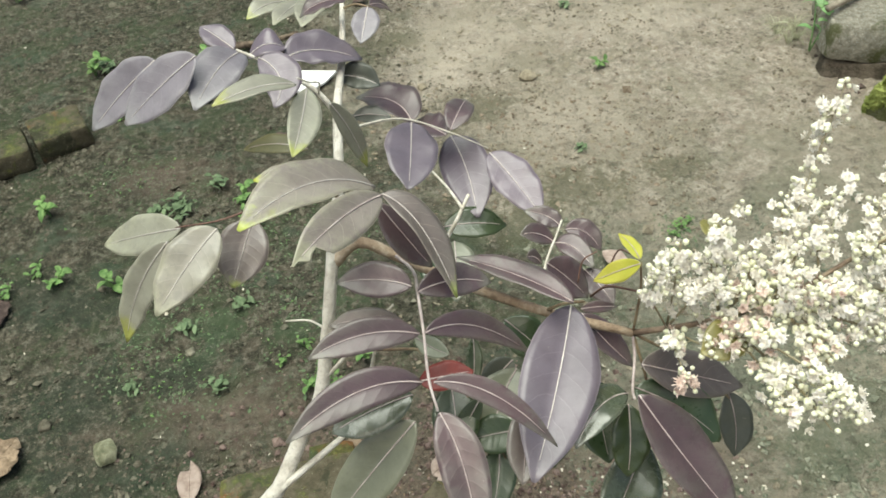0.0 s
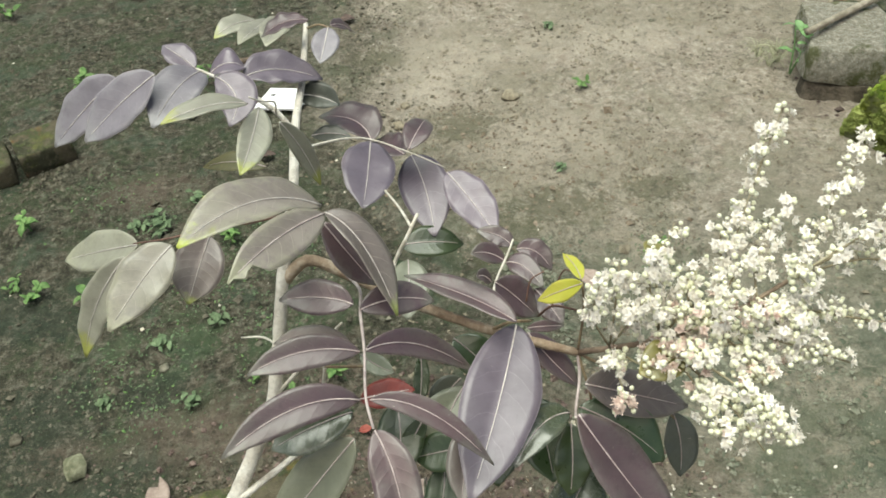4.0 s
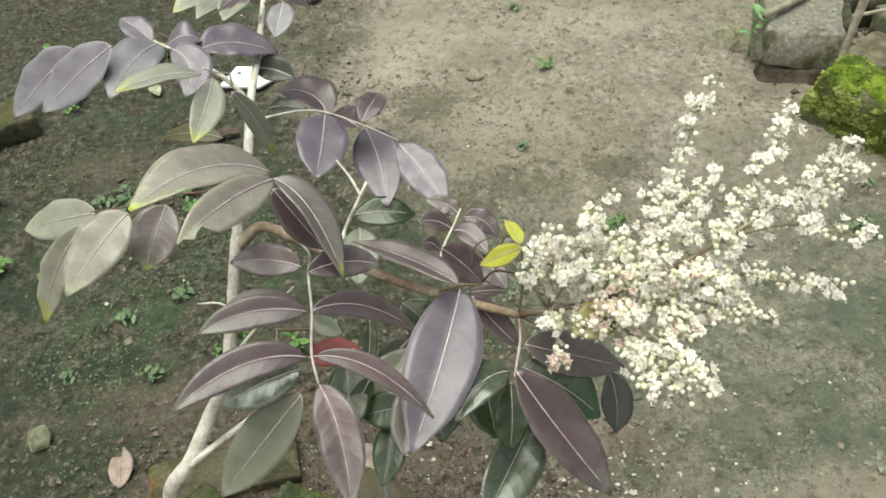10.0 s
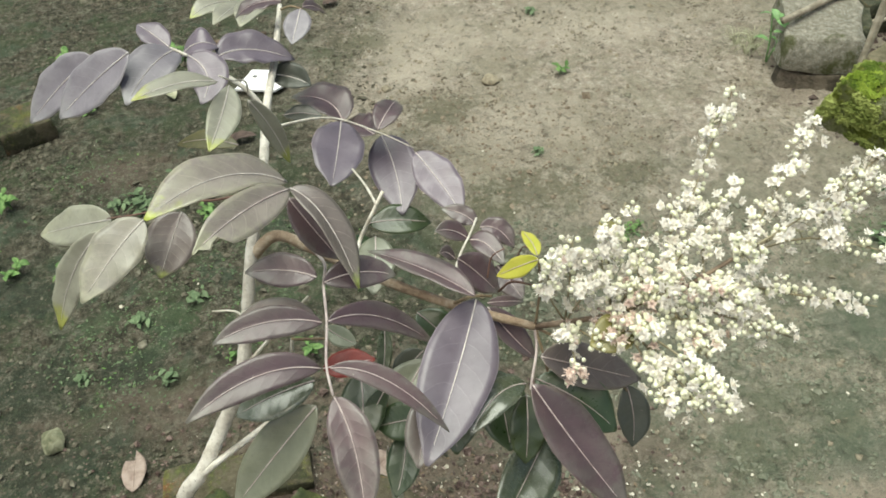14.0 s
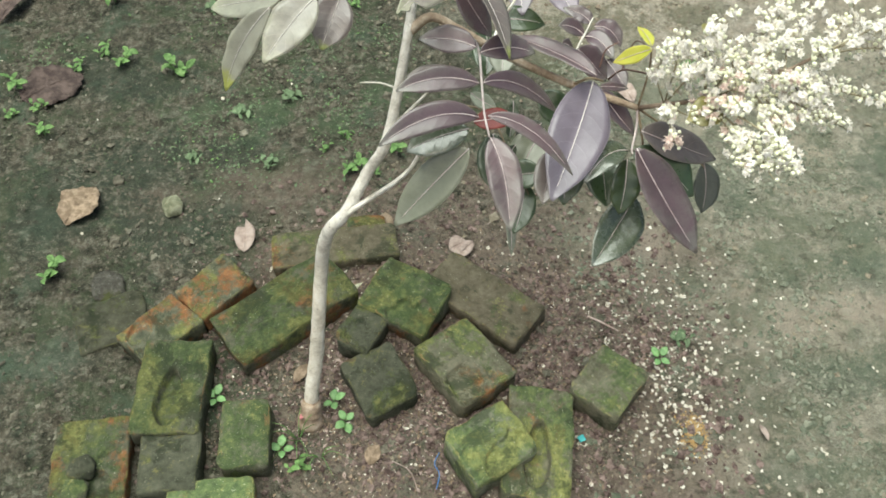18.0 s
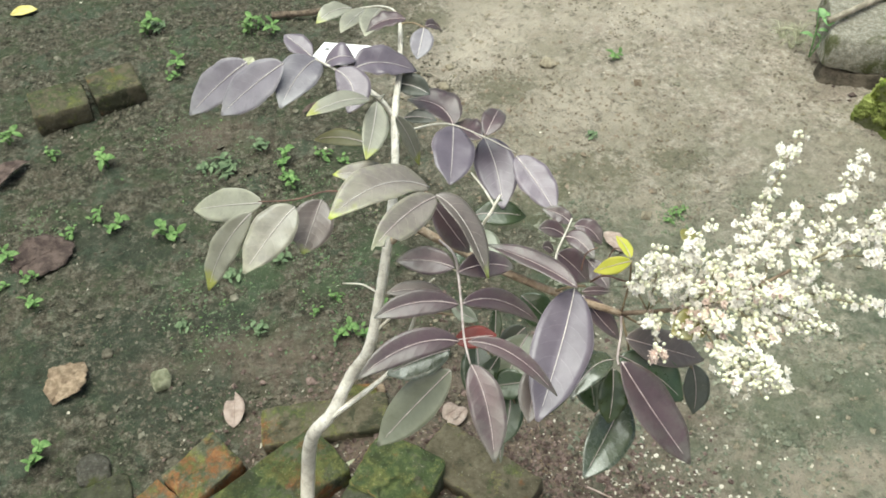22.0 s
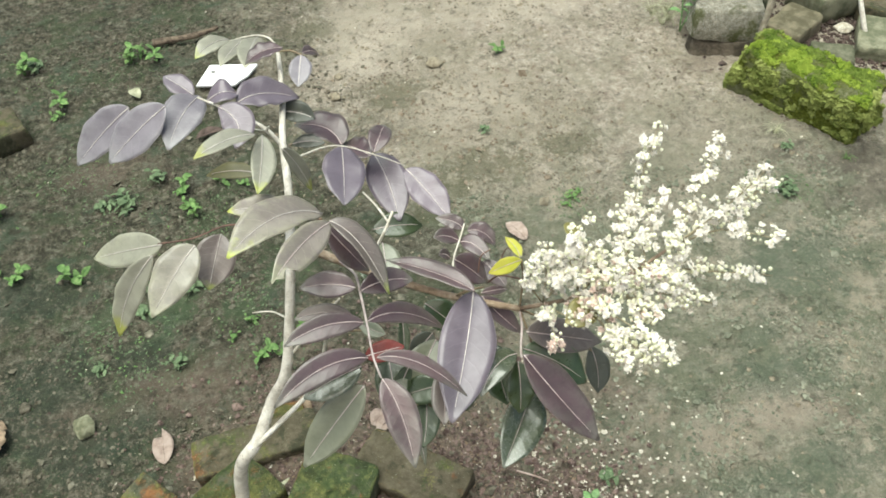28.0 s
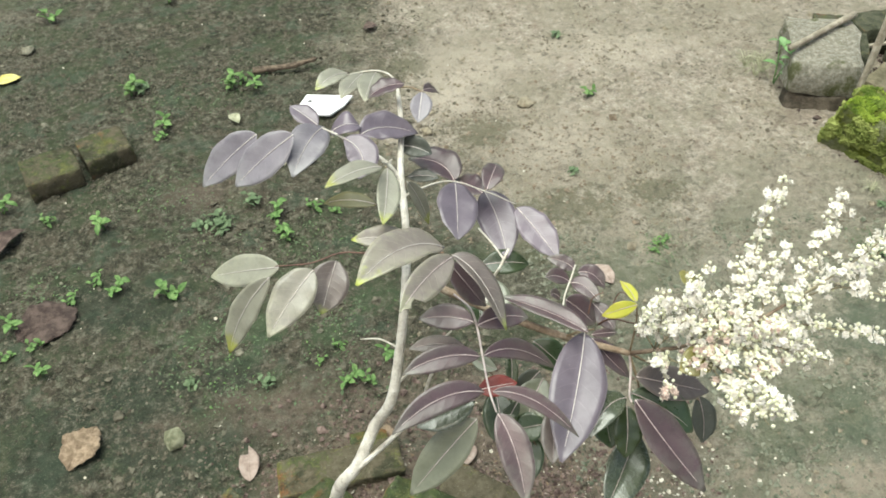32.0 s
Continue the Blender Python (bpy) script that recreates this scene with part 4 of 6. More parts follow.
# ---- sticks and stakes ----
tagged(tube("grey_stick", [(1.388, 1.540, 0.150), (1.51, 1.606, 0.157), (1.645, 1.682, 0.162)], 0.0085, 0.0105, WOOD, None, 8, 0.15), "weathered grey stick lying on the concrete lump", "stick")
stake = tagged(tube("wooden_stake", [(1.551, 1.394, 0.02), (1.565, 1.41, 0.18), (1.594, 1.437, 0.42)], 0.010, 0.007, WOOD, None, 7, 0.15), "split wooden stake leaning over the rubble", "stake")
tube("splinter", [(1.556, 1.398, 0.08), (1.576, 1.412, 0.20), (1.612, 1.442, 0.42)], 0.006, 0.006, WOOD, stake, 7, 0.2, seed=3)
tagged(tube("thin_cane", [(1.66, 1.65, 0.06), (1.77, 1.59, 0.115), (1.93, 1.53, 0.19)], 0.006, 0.005, WOOD, None, 7, 0.1), "pale thin cane across the rubble", "stick")
tagged(tube("bamboo_cane", [(1.90, 1.36, 0.0), (1.885, 1.47, 0.14), (1.87, 1.58, 0.30)], 0.008, 0.007, TWIG, None, 7, 0.1), "pale thin cane standing in the rubble", "stick")
tagged(tube("rotten_stick", [(-0.235, 1.875, 0.010), (-0.17, 1.878, 0.012), (-0.10, 1.885, 0.014), (-0.03, 1.905, 0.02)], 0.011, 0.007, DARKWOOD, None, 8, 0.4), "dark rotten stick on the soil", "stick")


# ---- white plastic tag on the soil ----
def tag_plate():
    outline = [Vector((-0.097, 1.609, 0)), Vector((-0.057, 1.706, 0)), Vector((0.086, 1.680, 0)), Vector((0.058, 1.630, 0)), Vector((0.014, 1.588, 0))]
    hole = Vector((-0.046, 1.668, 0))
    bm = bmesh.new()
    inner = [hole + Vector((math.cos(a), math.sin(a), 0)) * 0.008 for a in (math.radians(225 - 72 * k) for k in range(5))]
    top = [bm.verts.new(p + Vector((0, 0, 0.016))) for p in outline]
    itop = [bm.verts.new(p + Vector((0, 0, 0.016))) for p in inner]
    low = [bm.verts.new(p + Vector((0, 0, 0.010))) for p in outline]
    ilow = [bm.verts.new(p + Vector((0, 0, 0.010))) for p in inner]
    for i in range(5):
        j = (i + 1) % 5
        bm.faces.new((top[j], top[i], itop[i], itop[j]))
        bm.faces.new((low[i], low[j], ilow[j], ilow[i]))
        bm.faces.new((top[i], top[j], low[j], low[i]))
        bm.faces.new((itop[j], itop[i], ilow[i], ilow[j]))
    bmesh.ops.recalc_face_normals(bm, faces=bm.faces[:])
    return part("plastic_plate", bm, WHITE, None, smooth=False)


tagged(tag_plate(), "white five-sided plastic plate with a small hole", "plastic plate")

# ---- the shrub: stem and branches ----
shrub = thing("flowering_shrub", (0, 0, 0), "young shrub with purple-brown leaves and cream blossom", "shrub")
tube("trunk", [(0.015, 0.008, -0.03), (0.019, 0.028, 0.05), (0.033, 0.055, 0.13), (0.047, 0.076, 0.24), (0.055, 0.098, 0.305), (0.065, 0.100, 0.372), (0.080, 0.093, 0.428),
               (0.106, 0.100, 0.462), (0.136, 0.133, 0.505), (0.163, 0.134, 0.560), (0.180, 0.160, 0.625), (0.196, 0.203, 0.700), (0.2045, 0.30, 0.725), (0.2045, 0.395, 0.742),
               (0.211, 0.470, 0.757), (0.213, 0.530, 0.768), (0.212, 0.592, 0.768)], 0.0130, 0.0030, BARK, shrub, 14, 0.11, per=12, seed=2)
tube("collar", [(0.013, 0.002, -0.02), (0.014, 0.006, 0.006), (0.016, 0.012, 0.022), (0.018, 0.020, 0.040)], 0.0245, 0.0152, TAN, shrub, 12, 0.18, label="rough tan collar round the foot of the trunk", seed=8)
tube("branch", [(0.192, 0.197, 0.690), (0.222, 0.205, 0.712), (0.258, 0.191, 0.704), (0.316, 0.160, 0.690), (0.395, 0.125, 0.675), (0.474, 0.098, 0.663)], 0.0062, 0.0042, TAN, shrub, 9, 0.14, per=5, seed=3)
tube("branch", [(0.084, 0.093, 0.440), (0.120, 0.100, 0.470), (0.176, 0.150, 0.470), (0.203, 0.162, 0.500), (0.217, 0.160, 0.56), (0.228, 0.145, 0.62)], 0.0045, 0.0018, BARK, shrub, 8, 0.14, per=4, seed=4)
tube("branch", [(0.2055, 0.390, 0.737), (0.1868, 0.4024, 0.7606), (0.1655, 0.4128, 0.7745), (0.1409, 0.4243, 0.785), (0.1212, 0.4336, 0.7936), (0.0986, 0.4495, 0.7971)], 0.0038, 0.0013, BARK, shrub, 7, 0.1, seed=5)
tube("branch", [(0.200, 0.352, 0.734), (0.224, 0.365, 0.737), (0.275, 0.405, 0.715), (0.327, 0.395, 0.698), (0.372, 0.380, 0.680)], 0.0018, 0.0007, TWIG, shrub, 7, 0.1, seed=6)
tube("twig", [(0.303, 0.277, 0.735), (0.317, 0.245, 0.736), (0.328, 0.209, 0.739)], 0.0012, 0.0016, TWIG, shrub, 6, 0.1, seed=7)
tube("twig", [(0.335, 0.220, 0.748), (0.322, 0.206, 0.730), (0.308, 0.205, 0.700), (0.300, 0.178, 0.692)], 0.0018, 0.0022, TWIG, shrub, 6, 0.1, seed=8)
tube("twig", [(0.126, 0.232, 0.580), (0.155, 0.218, 0.592), (0.182, 0.175, 0.620)], 0.0009, 0.0016, TWIG, shrub, 6, 0.1, seed=9)
tube("twig", [(0.1648, 0.1398, 0.578), (0.1905, 0.1452, 0.6047), (0.2182, 0.1513, 0.6352), (0.2517, 0.1553, 0.6714)], 0.0024, 0.0014, TWIG, shrub, 6, 0.1, seed=10)
tube("rachis", [(0.258, 0.190, 0.705), (0.275, 0.145, 0.725), (0.278, 0.095, 0.745), (0.280, 0.062, 0.733), (0.281, 0.012, 0.735), (0.286, -0.014, 0.726)], 0.0017, 0.0011, RIB, shrub, 7, 0, label="pale pinkish leaf stalk")
tube("rachis", [(0.201, 0.27, 0.72), (0.215, 0.225, 0.765), (0.246, 0.165, 0.806)], 0.0022, 0.0018, STALK, shrub, 7)
tube("rachis", [(0.197, 0.27, 0.720), (0.150, 0.285, 0.700), (0.110, 0.305, 0.685), (0.068, 0.290, 0.685), (0.014, 0.315, 0.660)], 0.0014, 0.0010, REDTWIG, shrub, 7)
tube("rachis", [(0.186, 0.4024, 0.7606), (0.194, 0.36, 0.80), (0.190, 0.315, 0.83), (0.182, 0.300, 0.845)], 0.0010, 0.0008, TWIG, shrub, 7)
tube("rachis", [(0.395, 0.125, 0.675), (0.408, 0.118, 0.690), (0.418, 0.118, 0.692), (0.435, 0.135, 0.672)], 0.0018, 0.0014, STALK, shrub, 7)
tube("rachis", [(0.474, 0.098, 0.663), (0.474, 0.083, 0.645), (0.465, 0.052, 0.640), (0.460, 0.030, 0.655)], 0.0016, 0.0012, RIB, shrub, 7)
tube("rachis", [(0.400, 0.160, 0.672), (0.408, 0.193, 0.672), (0.424, 0.225, 0.678), (0.432, 0.240, 0.685)], 0.0015, 0.0010, TWIG, shrub, 7)
tube("rachis", [(0.212, 0.592, 0.768), (0.200, 0.63, 0.762), (0.175, 0.675, 0.742), (0.13, 0.70, 0.722)], 0.0018, 0.0010, TWIG, shrub, 7)
tube("rachis", [(0.213, 0.580, 0.768), (0.232, 0.545, 0.79), (0.249, 0.512, 0.802)], 0.0016, 0.0010, STALK, shrub, 7)

# leaflets of the high spray over the open soil
leaflet(shrub, (0.0011, 0.4656, 0.7837), (-0.0918, 0.4498, 0.7080), 0.054, VIOLET, mid=(-0.0437, 0.4611, 0.7503), roll=-9, fold=0.17, lean=0.00)
leaflet(shrub, (0.0595, 0.4243, 0.8081), (-0.0325, 0.4005, 0.7438), 0.059, VIOLET, mid=(0.0137, 0.4149, 0.7789), roll=-3, fold=0.17, lean=-0.08)
leaflet(shrub, (0.0975, 0.4780, 0.7780), (0.0535, 0.3808, 0.7677), 0.058, VIOLET, mid=(0.0749, 0.4372, 0.7804), roll=-3, fold=0.17, lean=0.00)
leaflet(shrub, (0.1091, 0.4561, 0.7829), (0.1532, 0.4554, 0.7896), 0.041, PLUM, mid=(0.1336, 0.4492, 0.8004), roll=-12, fold=0.23, lean=0.00)
leaflet(shrub, (0.1518, 0.4387, 0.7868), (0.2357, 0.4691, 0.7586), 0.051, PLUM, mid=(0.1882, 0.4616, 0.7804), roll=-6, fold=0.23, lean=0.00)
leaflet(shrub, (0.1311, 0.3976, 0.8144), (0.1466, 0.3391, 0.7886), 0.044, PLUM, mid=(0.1535, 0.3699, 0.8039), roll=0, fold=0.20, lean=-0.08)
leaflet(shrub, (0.1800, 0.2957, 0.8405), (0.1108, 0.2417, 0.8597), 0.029, PALE, mid=(0.1481, 0.2733, 0.8552), roll=15, fold=0.23, lean=0.00, label="grey-green leaflet with a yellow tip")
leaflet(shrub, (0.1874, 0.3098, 0.8266), (0.1762, 0.2150, 0.8159), 0.031, PALE, mid=(0.1834, 0.2624, 0.8213), roll=-15, fold=0.17, lean=-0.16, label="grey-green leaflet with a yellow tip")
leaflet(shrub, (0.2110, 0.2722, 0.8321), (0.2365, 0.2910, 0.7382), 0.022, PALE, mid=(0.2257, 0.2844, 0.7883), roll=3, fold=0.17, lean=0.00, label="grey-green leaflet with a yellow tip")
leaflet(shrub, (0.090, 0.477, 0.782), (0.050, 0.512, 0.796), 0.033, PLUM, 0.05, 10)
leaflet(shrub, (0.2050, 0.4629, 0.7440), (0.2535, 0.4440, 0.7370), 0.034, SLATE, mid=(0.2305, 0.4560, 0.7430), roll=14, fold=0.45, rib=PALERIB)
leaflet(shrub, (0.215, 0.44, 0.70), (0.262, 0.432, 0.70), 0.022, SLATE, 0.05)
leaflet(shrub, (0.165, 0.384, 0.700), (0.087, 0.408, 0.690), 0.026, OLIVELEAF, 0.06)
# leaflets of the spray at the top of the stem
leaflet(shrub, (0.130, 0.705, 0.722), (0.077, 0.655, 0.726), 0.032, PALE, 0.08, label="grey-green leaflet with a yellow tip")
leaflet(shrub, (0.157, 0.683, 0.732), (0.121, 0.593, 0.747), 0.036, PALE, 0.06, 10)
leaflet(shrub, (0.180, 0.668, 0.742), (0.159, 0.573, 0.752), 0.040, PALE, 0.06)
leaflet(shrub, (0.222, 0.540, 0.800), (0.165, 0.525, 0.790), 0.036, PURPLE, 0.12, 20)
leaflet(shrub, (0.2475, 0.5095, 0.8034), (0.2368, 0.4607, 0.7846), 0.033, VIOLET, mid=(0.2425, 0.4854, 0.7943), roll=0, fold=0.20, lean=-0.08)
leaflet(shrub, (0.250, 0.515, 0.803), (0.275, 0.545, 0.775), 0.022, PURPLE, 0.10)
# leaflets of the violet spray over the dry path
leaflet(shrub, (0.2858, 0.4402, 0.6841), (0.2193, 0.5016, 0.6855), 0.060, PURPLE, mid=(0.2644, 0.4775, 0.6922), roll=18, fold=0.26, lean=0.00)
leaflet(shrub, (0.2854, 0.4207, 0.6975), (0.2759, 0.2992, 0.6961), 0.062, PLUM, mid=(0.2819, 0.3608, 0.6977), roll=-12, fold=0.20, lean=0.00)
leaflet(shrub, (0.3322, 0.4415, 0.6576), (0.3519, 0.3244, 0.6243), 0.061, PLUM, mid=(0.3463, 0.3859, 0.6449), roll=3, fold=0.20, lean=0.00)
leaflet(shrub, (0.3727, 0.3764, 0.6762), (0.4213, 0.2928, 0.6442), 0.049, PLUM, mid=(0.3971, 0.3370, 0.6625), roll=3, fold=0.20, lean=0.00)
leaflet(shrub, (0.330, 0.395, 0.700), (0.354, 0.456, 0.699), 0.034, PURPLE, 0.10)
leaflet(shrub, (0.325, 0.40, 0.690), (0.288, 0.458, 0.672), 0.042, PURPLE, 0.05)
leaflet(shrub, (0.311, 0.318, 0.620), (0.385, 0.322, 0.610), 0.040, GREEN, 0.06)
leaflet(shrub, (0.300, 0.300, 0.62), (0.298, 0.225, 0.60), 0.045, GREEN, 0.06)
leaflet(shrub, (0.320, 0.260, 0.65), (0.315, 0.190, 0.63), 0.045, SAGE, 0.06)
# the big leaflets at the middle of the stem
leaflet(shrub, (0.2480, 0.1838, 0.7971), (0.1431, 0.0954, 0.8374), 0.053, OLIVE, mid=(0.1964, 0.1527, 0.8317), roll=12, fold=0.23, lean=0.00, label="olive-brown leaflet with a yellow tip")
leaflet(shrub, (0.2557, 0.1439, 0.8202), (0.1886, 0.0483, 0.8383), 0.038, OLIVE, mid=(0.2212, 0.1005, 0.8337), roll=-15, fold=0.17, lean=-0.16, bite=1.3, label="olive-grey leaflet with a nibbled tip")
leaflet(shrub, (0.2555, 0.1517, 0.8146), (0.3106, 0.0797, 0.7537), 0.036, BROWN, mid=(0.2862, 0.1263, 0.7954), roll=-36, fold=0.29, lean=-0.08, label="brown leaflet with a yellow tip")
leaflet(shrub, (0.2510, 0.1584, 0.7984), (0.2927, 0.1292, 0.7439), 0.031, PURPLE, mid=(0.2722, 0.1429, 0.7700), roll=0, fold=0.20, lean=0.08)
leaflet(shrub, (0.215, 0.225, 0.770), (0.135, 0.219, 0.790), 0.032, OLIVE, 0.08, label="olive-brown leaflet with a yellow tip")
# the pale spray low over the damp soil
leaflet(shrub, (0.0194, 0.3111, 0.6612), (-0.0958, 0.3659, 0.5998), 0.049, PALE, mid=(-0.0372, 0.3390, 0.6322), roll=-9, fold=0.14, lean=0.00)
leaflet(shrub, (0.0731, 0.2665, 0.6944), (0.0064, 0.1971, 0.6443), 0.056, TAUPE, mid=(0.0434, 0.2373, 0.6764), roll=-6, fold=0.14, lean=0.00)
leaflet(shrub, (0.0044, 0.3020, 0.6518), (-0.0772, 0.2787, 0.5197), 0.042, PALE, mid=(-0.0449, 0.2949, 0.5898), roll=-6, fold=0.17, lean=-0.08, label="pale grey-green leaflet with a yellow tip")
leaflet(shrub, (0.1021, 0.3070, 0.6682), (0.0755, 0.2485, 0.6232), 0.058, BROWN, mid=(0.0888, 0.2792, 0.6471), roll=-6, fold=0.20, lean=0.00, label="brown-grey leaflet with a yellow tip")
# the cross-shaped purple spray in front
leaflet(shrub, (0.2735, 0.0938, 0.7581), (0.2092, 0.1053, 0.7591), 0.032, PURPLE, mid=(0.2436, 0.1020, 0.7620), roll=-9, fold=0.17, lean=0.00)
leaflet(shrub, (0.2783, 0.0952, 0.7490), (0.3430, 0.1118, 0.7346), 0.031, PURPLE, mid=(0.3111, 0.1082, 0.7461), roll=9, fold=0.17, lean=0.00)
leaflet(shrub, (0.2765, 0.0581, 0.7371), (0.1850, 0.0369, 0.7439), 0.030, PURPLE, mid=(0.2303, 0.0539, 0.7475), roll=-6, fold=0.20, lean=-0.08)
leaflet(shrub, (0.2814, 0.0591, 0.7369), (0.3744, 0.0798, 0.6707), 0.026, PURPLE, mid=(0.3258, 0.0799, 0.7148), roll=0, fold=0.20, lean=0.00)
leaflet(shrub, (0.2752, 0.0150, 0.7269), (0.1679, -0.0304, 0.7275), 0.032, PURPLE, mid=(0.2229, 0.0025, 0.7382), roll=-9, fold=0.17, lean=0.00)
leaflet(shrub, (0.2848, 0.0057, 0.7377), (0.3812, -0.0317, 0.6862), 0.020, PURPLE, mid=(0.3319, -0.0016, 0.7232), roll=3, fold=0.20, lean=0.00, curl=0.06)
leaflet(shrub, (0.2870, -0.0161, 0.7269), (0.3071, -0.1013, 0.6734), 0.038, PURPLE, mid=(0.3017, -0.0539, 0.7049), roll=0, fold=0.20, lean=0.00)
leaflet(shrub, (0.2660, 0.0070, 0.6859), (0.1807, -0.0296, 0.5933), 0.048, SAGE, mid=(0.2252, -0.0089, 0.6419), roll=-3, fold=0.20, lean=0.00)
leaflet(shrub, (0.2721, 0.0421, 0.6933), (0.3194, 0.0440, 0.6982), 0.026, RED, 0.04, label="dull red leaflet behind the spray")
leaflet(shrub, (0.266, 0.024, 0.700), (0.196, 0.006, 0.682), 0.042, GREENGREY, 0.06)
leaflet(shrub, (0.2641, 0.0994, 0.7020), (0.1943, 0.1054, 0.7039), 0.022, BROWN, mid=(0.2303, 0.1067, 0.7075), fold=0.2)
# the big leaflets on the side branch
leaflet(shrub, (0.4184, 0.1187, 0.6858), (0.3584, -0.0432, 0.6560), 0.069, PLUM, mid=(0.3925, 0.0405, 0.6742), roll=-3, fold=0.20, lean=0.00, label="large purple-grey leaflet with a folded edge")
leaflet(shrub, (0.4148, 0.0941, 0.7172), (0.3167, 0.1723, 0.7113), 0.032, PURPLE, mid=(0.3721, 0.1342, 0.7161), roll=24, fold=0.29, lean=0.08)
leaflet(shrub, (0.4299, 0.1222, 0.6702), (0.4738, 0.0825, 0.6325), 0.030, PURPLE, mid=(0.4501, 0.1018, 0.6509), roll=-18, fold=0.26, lean=-0.08)
leaflet(shrub, (0.4586, 0.0185, 0.6755), (0.5394, -0.0560, 0.5751), 0.052, PURPLE, mid=(0.4955, -0.0174, 0.6273), roll=-6, fold=0.26, lean=-0.08)
leaflet(shrub, (0.4567, 0.0406, 0.6485), (0.3998, -0.0113, 0.6491), 0.034, GREENGREY, mid=(0.4265, 0.0225, 0.6574), roll=9, fold=0.20, lean=0.00)
leaflet(shrub, (0.4750, 0.0654, 0.6562), (0.5785, 0.0667, 0.6058), 0.047, BROWN, mid=(0.5215, 0.0683, 0.6312), roll=-3, fold=0.23, lean=0.00)
leaflet(shrub, (0.4055, 0.1766, 0.6873), (0.4461, 0.1629, 0.6467), 0.038, PURPLE, mid=(0.4252, 0.1720, 0.6693), roll=-3, fold=0.20, lean=0.00)
leaflet(shrub, (0.4306, 0.1280, 0.6698), (0.4685, 0.1354, 0.6600), 0.012, PURPLE, mid=(0.4495, 0.1323, 0.6655), roll=6, fold=0.17, lean=0.00)
# added blade that stands for the large leaflet's folded-under edge
leaflet(shrub, (0.366, 0.030, 0.66), (0.351, -0.035, 0.640), 0.034, BROWN, 0.04)
leaflet(shrub, (0.4830, 0.0446, 0.5593), (0.4203, -0.0520, 0.5431), 0.054, GREENGREY, mid=(0.4534, -0.0028, 0.5523), roll=-6, fold=0.36, lean=-0.08)
leaflet(shrub, (0.457, 0.035, 0.640), (0.452, -0.005, 0.585), 0.036, GREEN, 0.04)
leaflet(shrub, (0.5622, 0.0610, 0.6062), (0.5661, 0.0247, 0.5524), 0.034, SLATE, mid=(0.5684, 0.0430, 0.5797), roll=0, fold=0.20, lean=0.00)
leaflet(shrub, (0.470, 0.060, 0.630), (0.545, 0.020, 0.590), 0.055, GREEN, 0.06)
# yellow-green young leaflets and small purple ones beside the blossom
leaflet(shrub, (0.4747, 0.1053, 0.7473), (0.4384, 0.1215, 0.7135), 0.020, YELLOW, mid=(0.4582, 0.1142, 0.7312), roll=-6, fold=0.17, lean=-0.08, label="yellow-green young leaflet")
leaflet(shrub, (0.4742, 0.1089, 0.7490), (0.4659, 0.1506, 0.7428), 0.014, YELLOW, mid=(0.4724, 0.1299, 0.7462), roll=3, fold=0.20, lean=0.00, label="yellow-green young leaflet")
leaflet(shrub, (0.552, 0.040, 0.715), (0.510, 0.028, 0.712), 0.036, YOUNG, 0.06, label="olive-green young leaflet")
leaflet(shrub, (0.545, 0.130, 0.745), (0.555, 0.165, 0.735), 0.020, YOUNG, 0.05, label="olive-green young leaflet")
leaflet(shrub, (0.4203, 0.2214, 0.6727), (0.3853, 0.2164, 0.6913), 0.023, PURPLE, mid=(0.4036, 0.2220, 0.6853), roll=-3, fold=0.20, lean=0.00)
leaflet(shrub, (0.4297, 0.2346, 0.6803), (0.3942, 0.2529, 0.6909), 0.022, PURPLE, mid=(0.4174, 0.2450, 0.6872), roll=-6, fold=0.20, lean=-0.08)
leaflet(shrub, (0.4344, 0.2322, 0.6779), (0.4691, 0.2138, 0.6603), 0.026, PURPLE, mid=(0.4548, 0.2284, 0.6750), roll=3, fold=0.20, lean=0.00)
leaflet(shrub, (0.4220, 0.2201, 0.6712), (0.4554, 0.1850, 0.6648), 0.027, PURPLE, mid=(0.4390, 0.2085, 0.6742), roll=0, fold=0.20, lean=0.00)
leaflet(shrub, (0.4040, 0.1982, 0.6662), (0.3885, 0.1919, 0.6821), 0.016, PURPLE, mid=(0.3965, 0.1975, 0.6767), roll=0, fold=0.20, lean=0.00)
leaflet(shrub, (0.4480, 0.1922, 0.6571), (0.4715, 0.1556, 0.6401), 0.029, PURPLE, mid=(0.4603, 0.1750, 0.6498), roll=3, fold=0.20, lean=0.08)
# shaded leaflets under the spray
leaflet(shrub, (0.3259, 0.1256, 0.6475), (0.3200, 0.0859, 0.6171), 0.016, GREEN, mid=(0.3247, 0.1061, 0.6328), roll=0, fold=0.20, lean=0.00)
leaflet(shrub, (0.3634, 0.1164, 0.6182), (0.3335, 0.0948, 0.5948), 0.032, SLATE, mid=(0.3477, 0.1067, 0.6076), roll=-12, fold=0.20, lean=0.00)
leaflet(shrub, (0.3258, 0.0604, 0.6370), (0.2986, 0.0384, 0.5962), 0.020, GREEN, mid=(0.3123, 0.0499, 0.6171), roll=-3, fold=0.20, lean=0.00)
leaflet(shrub, (0.3586, 0.0390, 0.6115), (0.3116, 0.0418, 0.5987), 0.037, GREEN, mid=(0.3359, 0.0409, 0.6057), roll=-9, fold=0.20, lean=0.00)
leaflet(shrub, (0.320, 0.045, 0.56), (0.328, -0.005, 0.50), 0.013, SAGE, 0.05)
leaflet(shrub, (0.345, 0.095, 0.61), (0.385, 0.055, 0.58), 0.046, GREEN, 0.05)
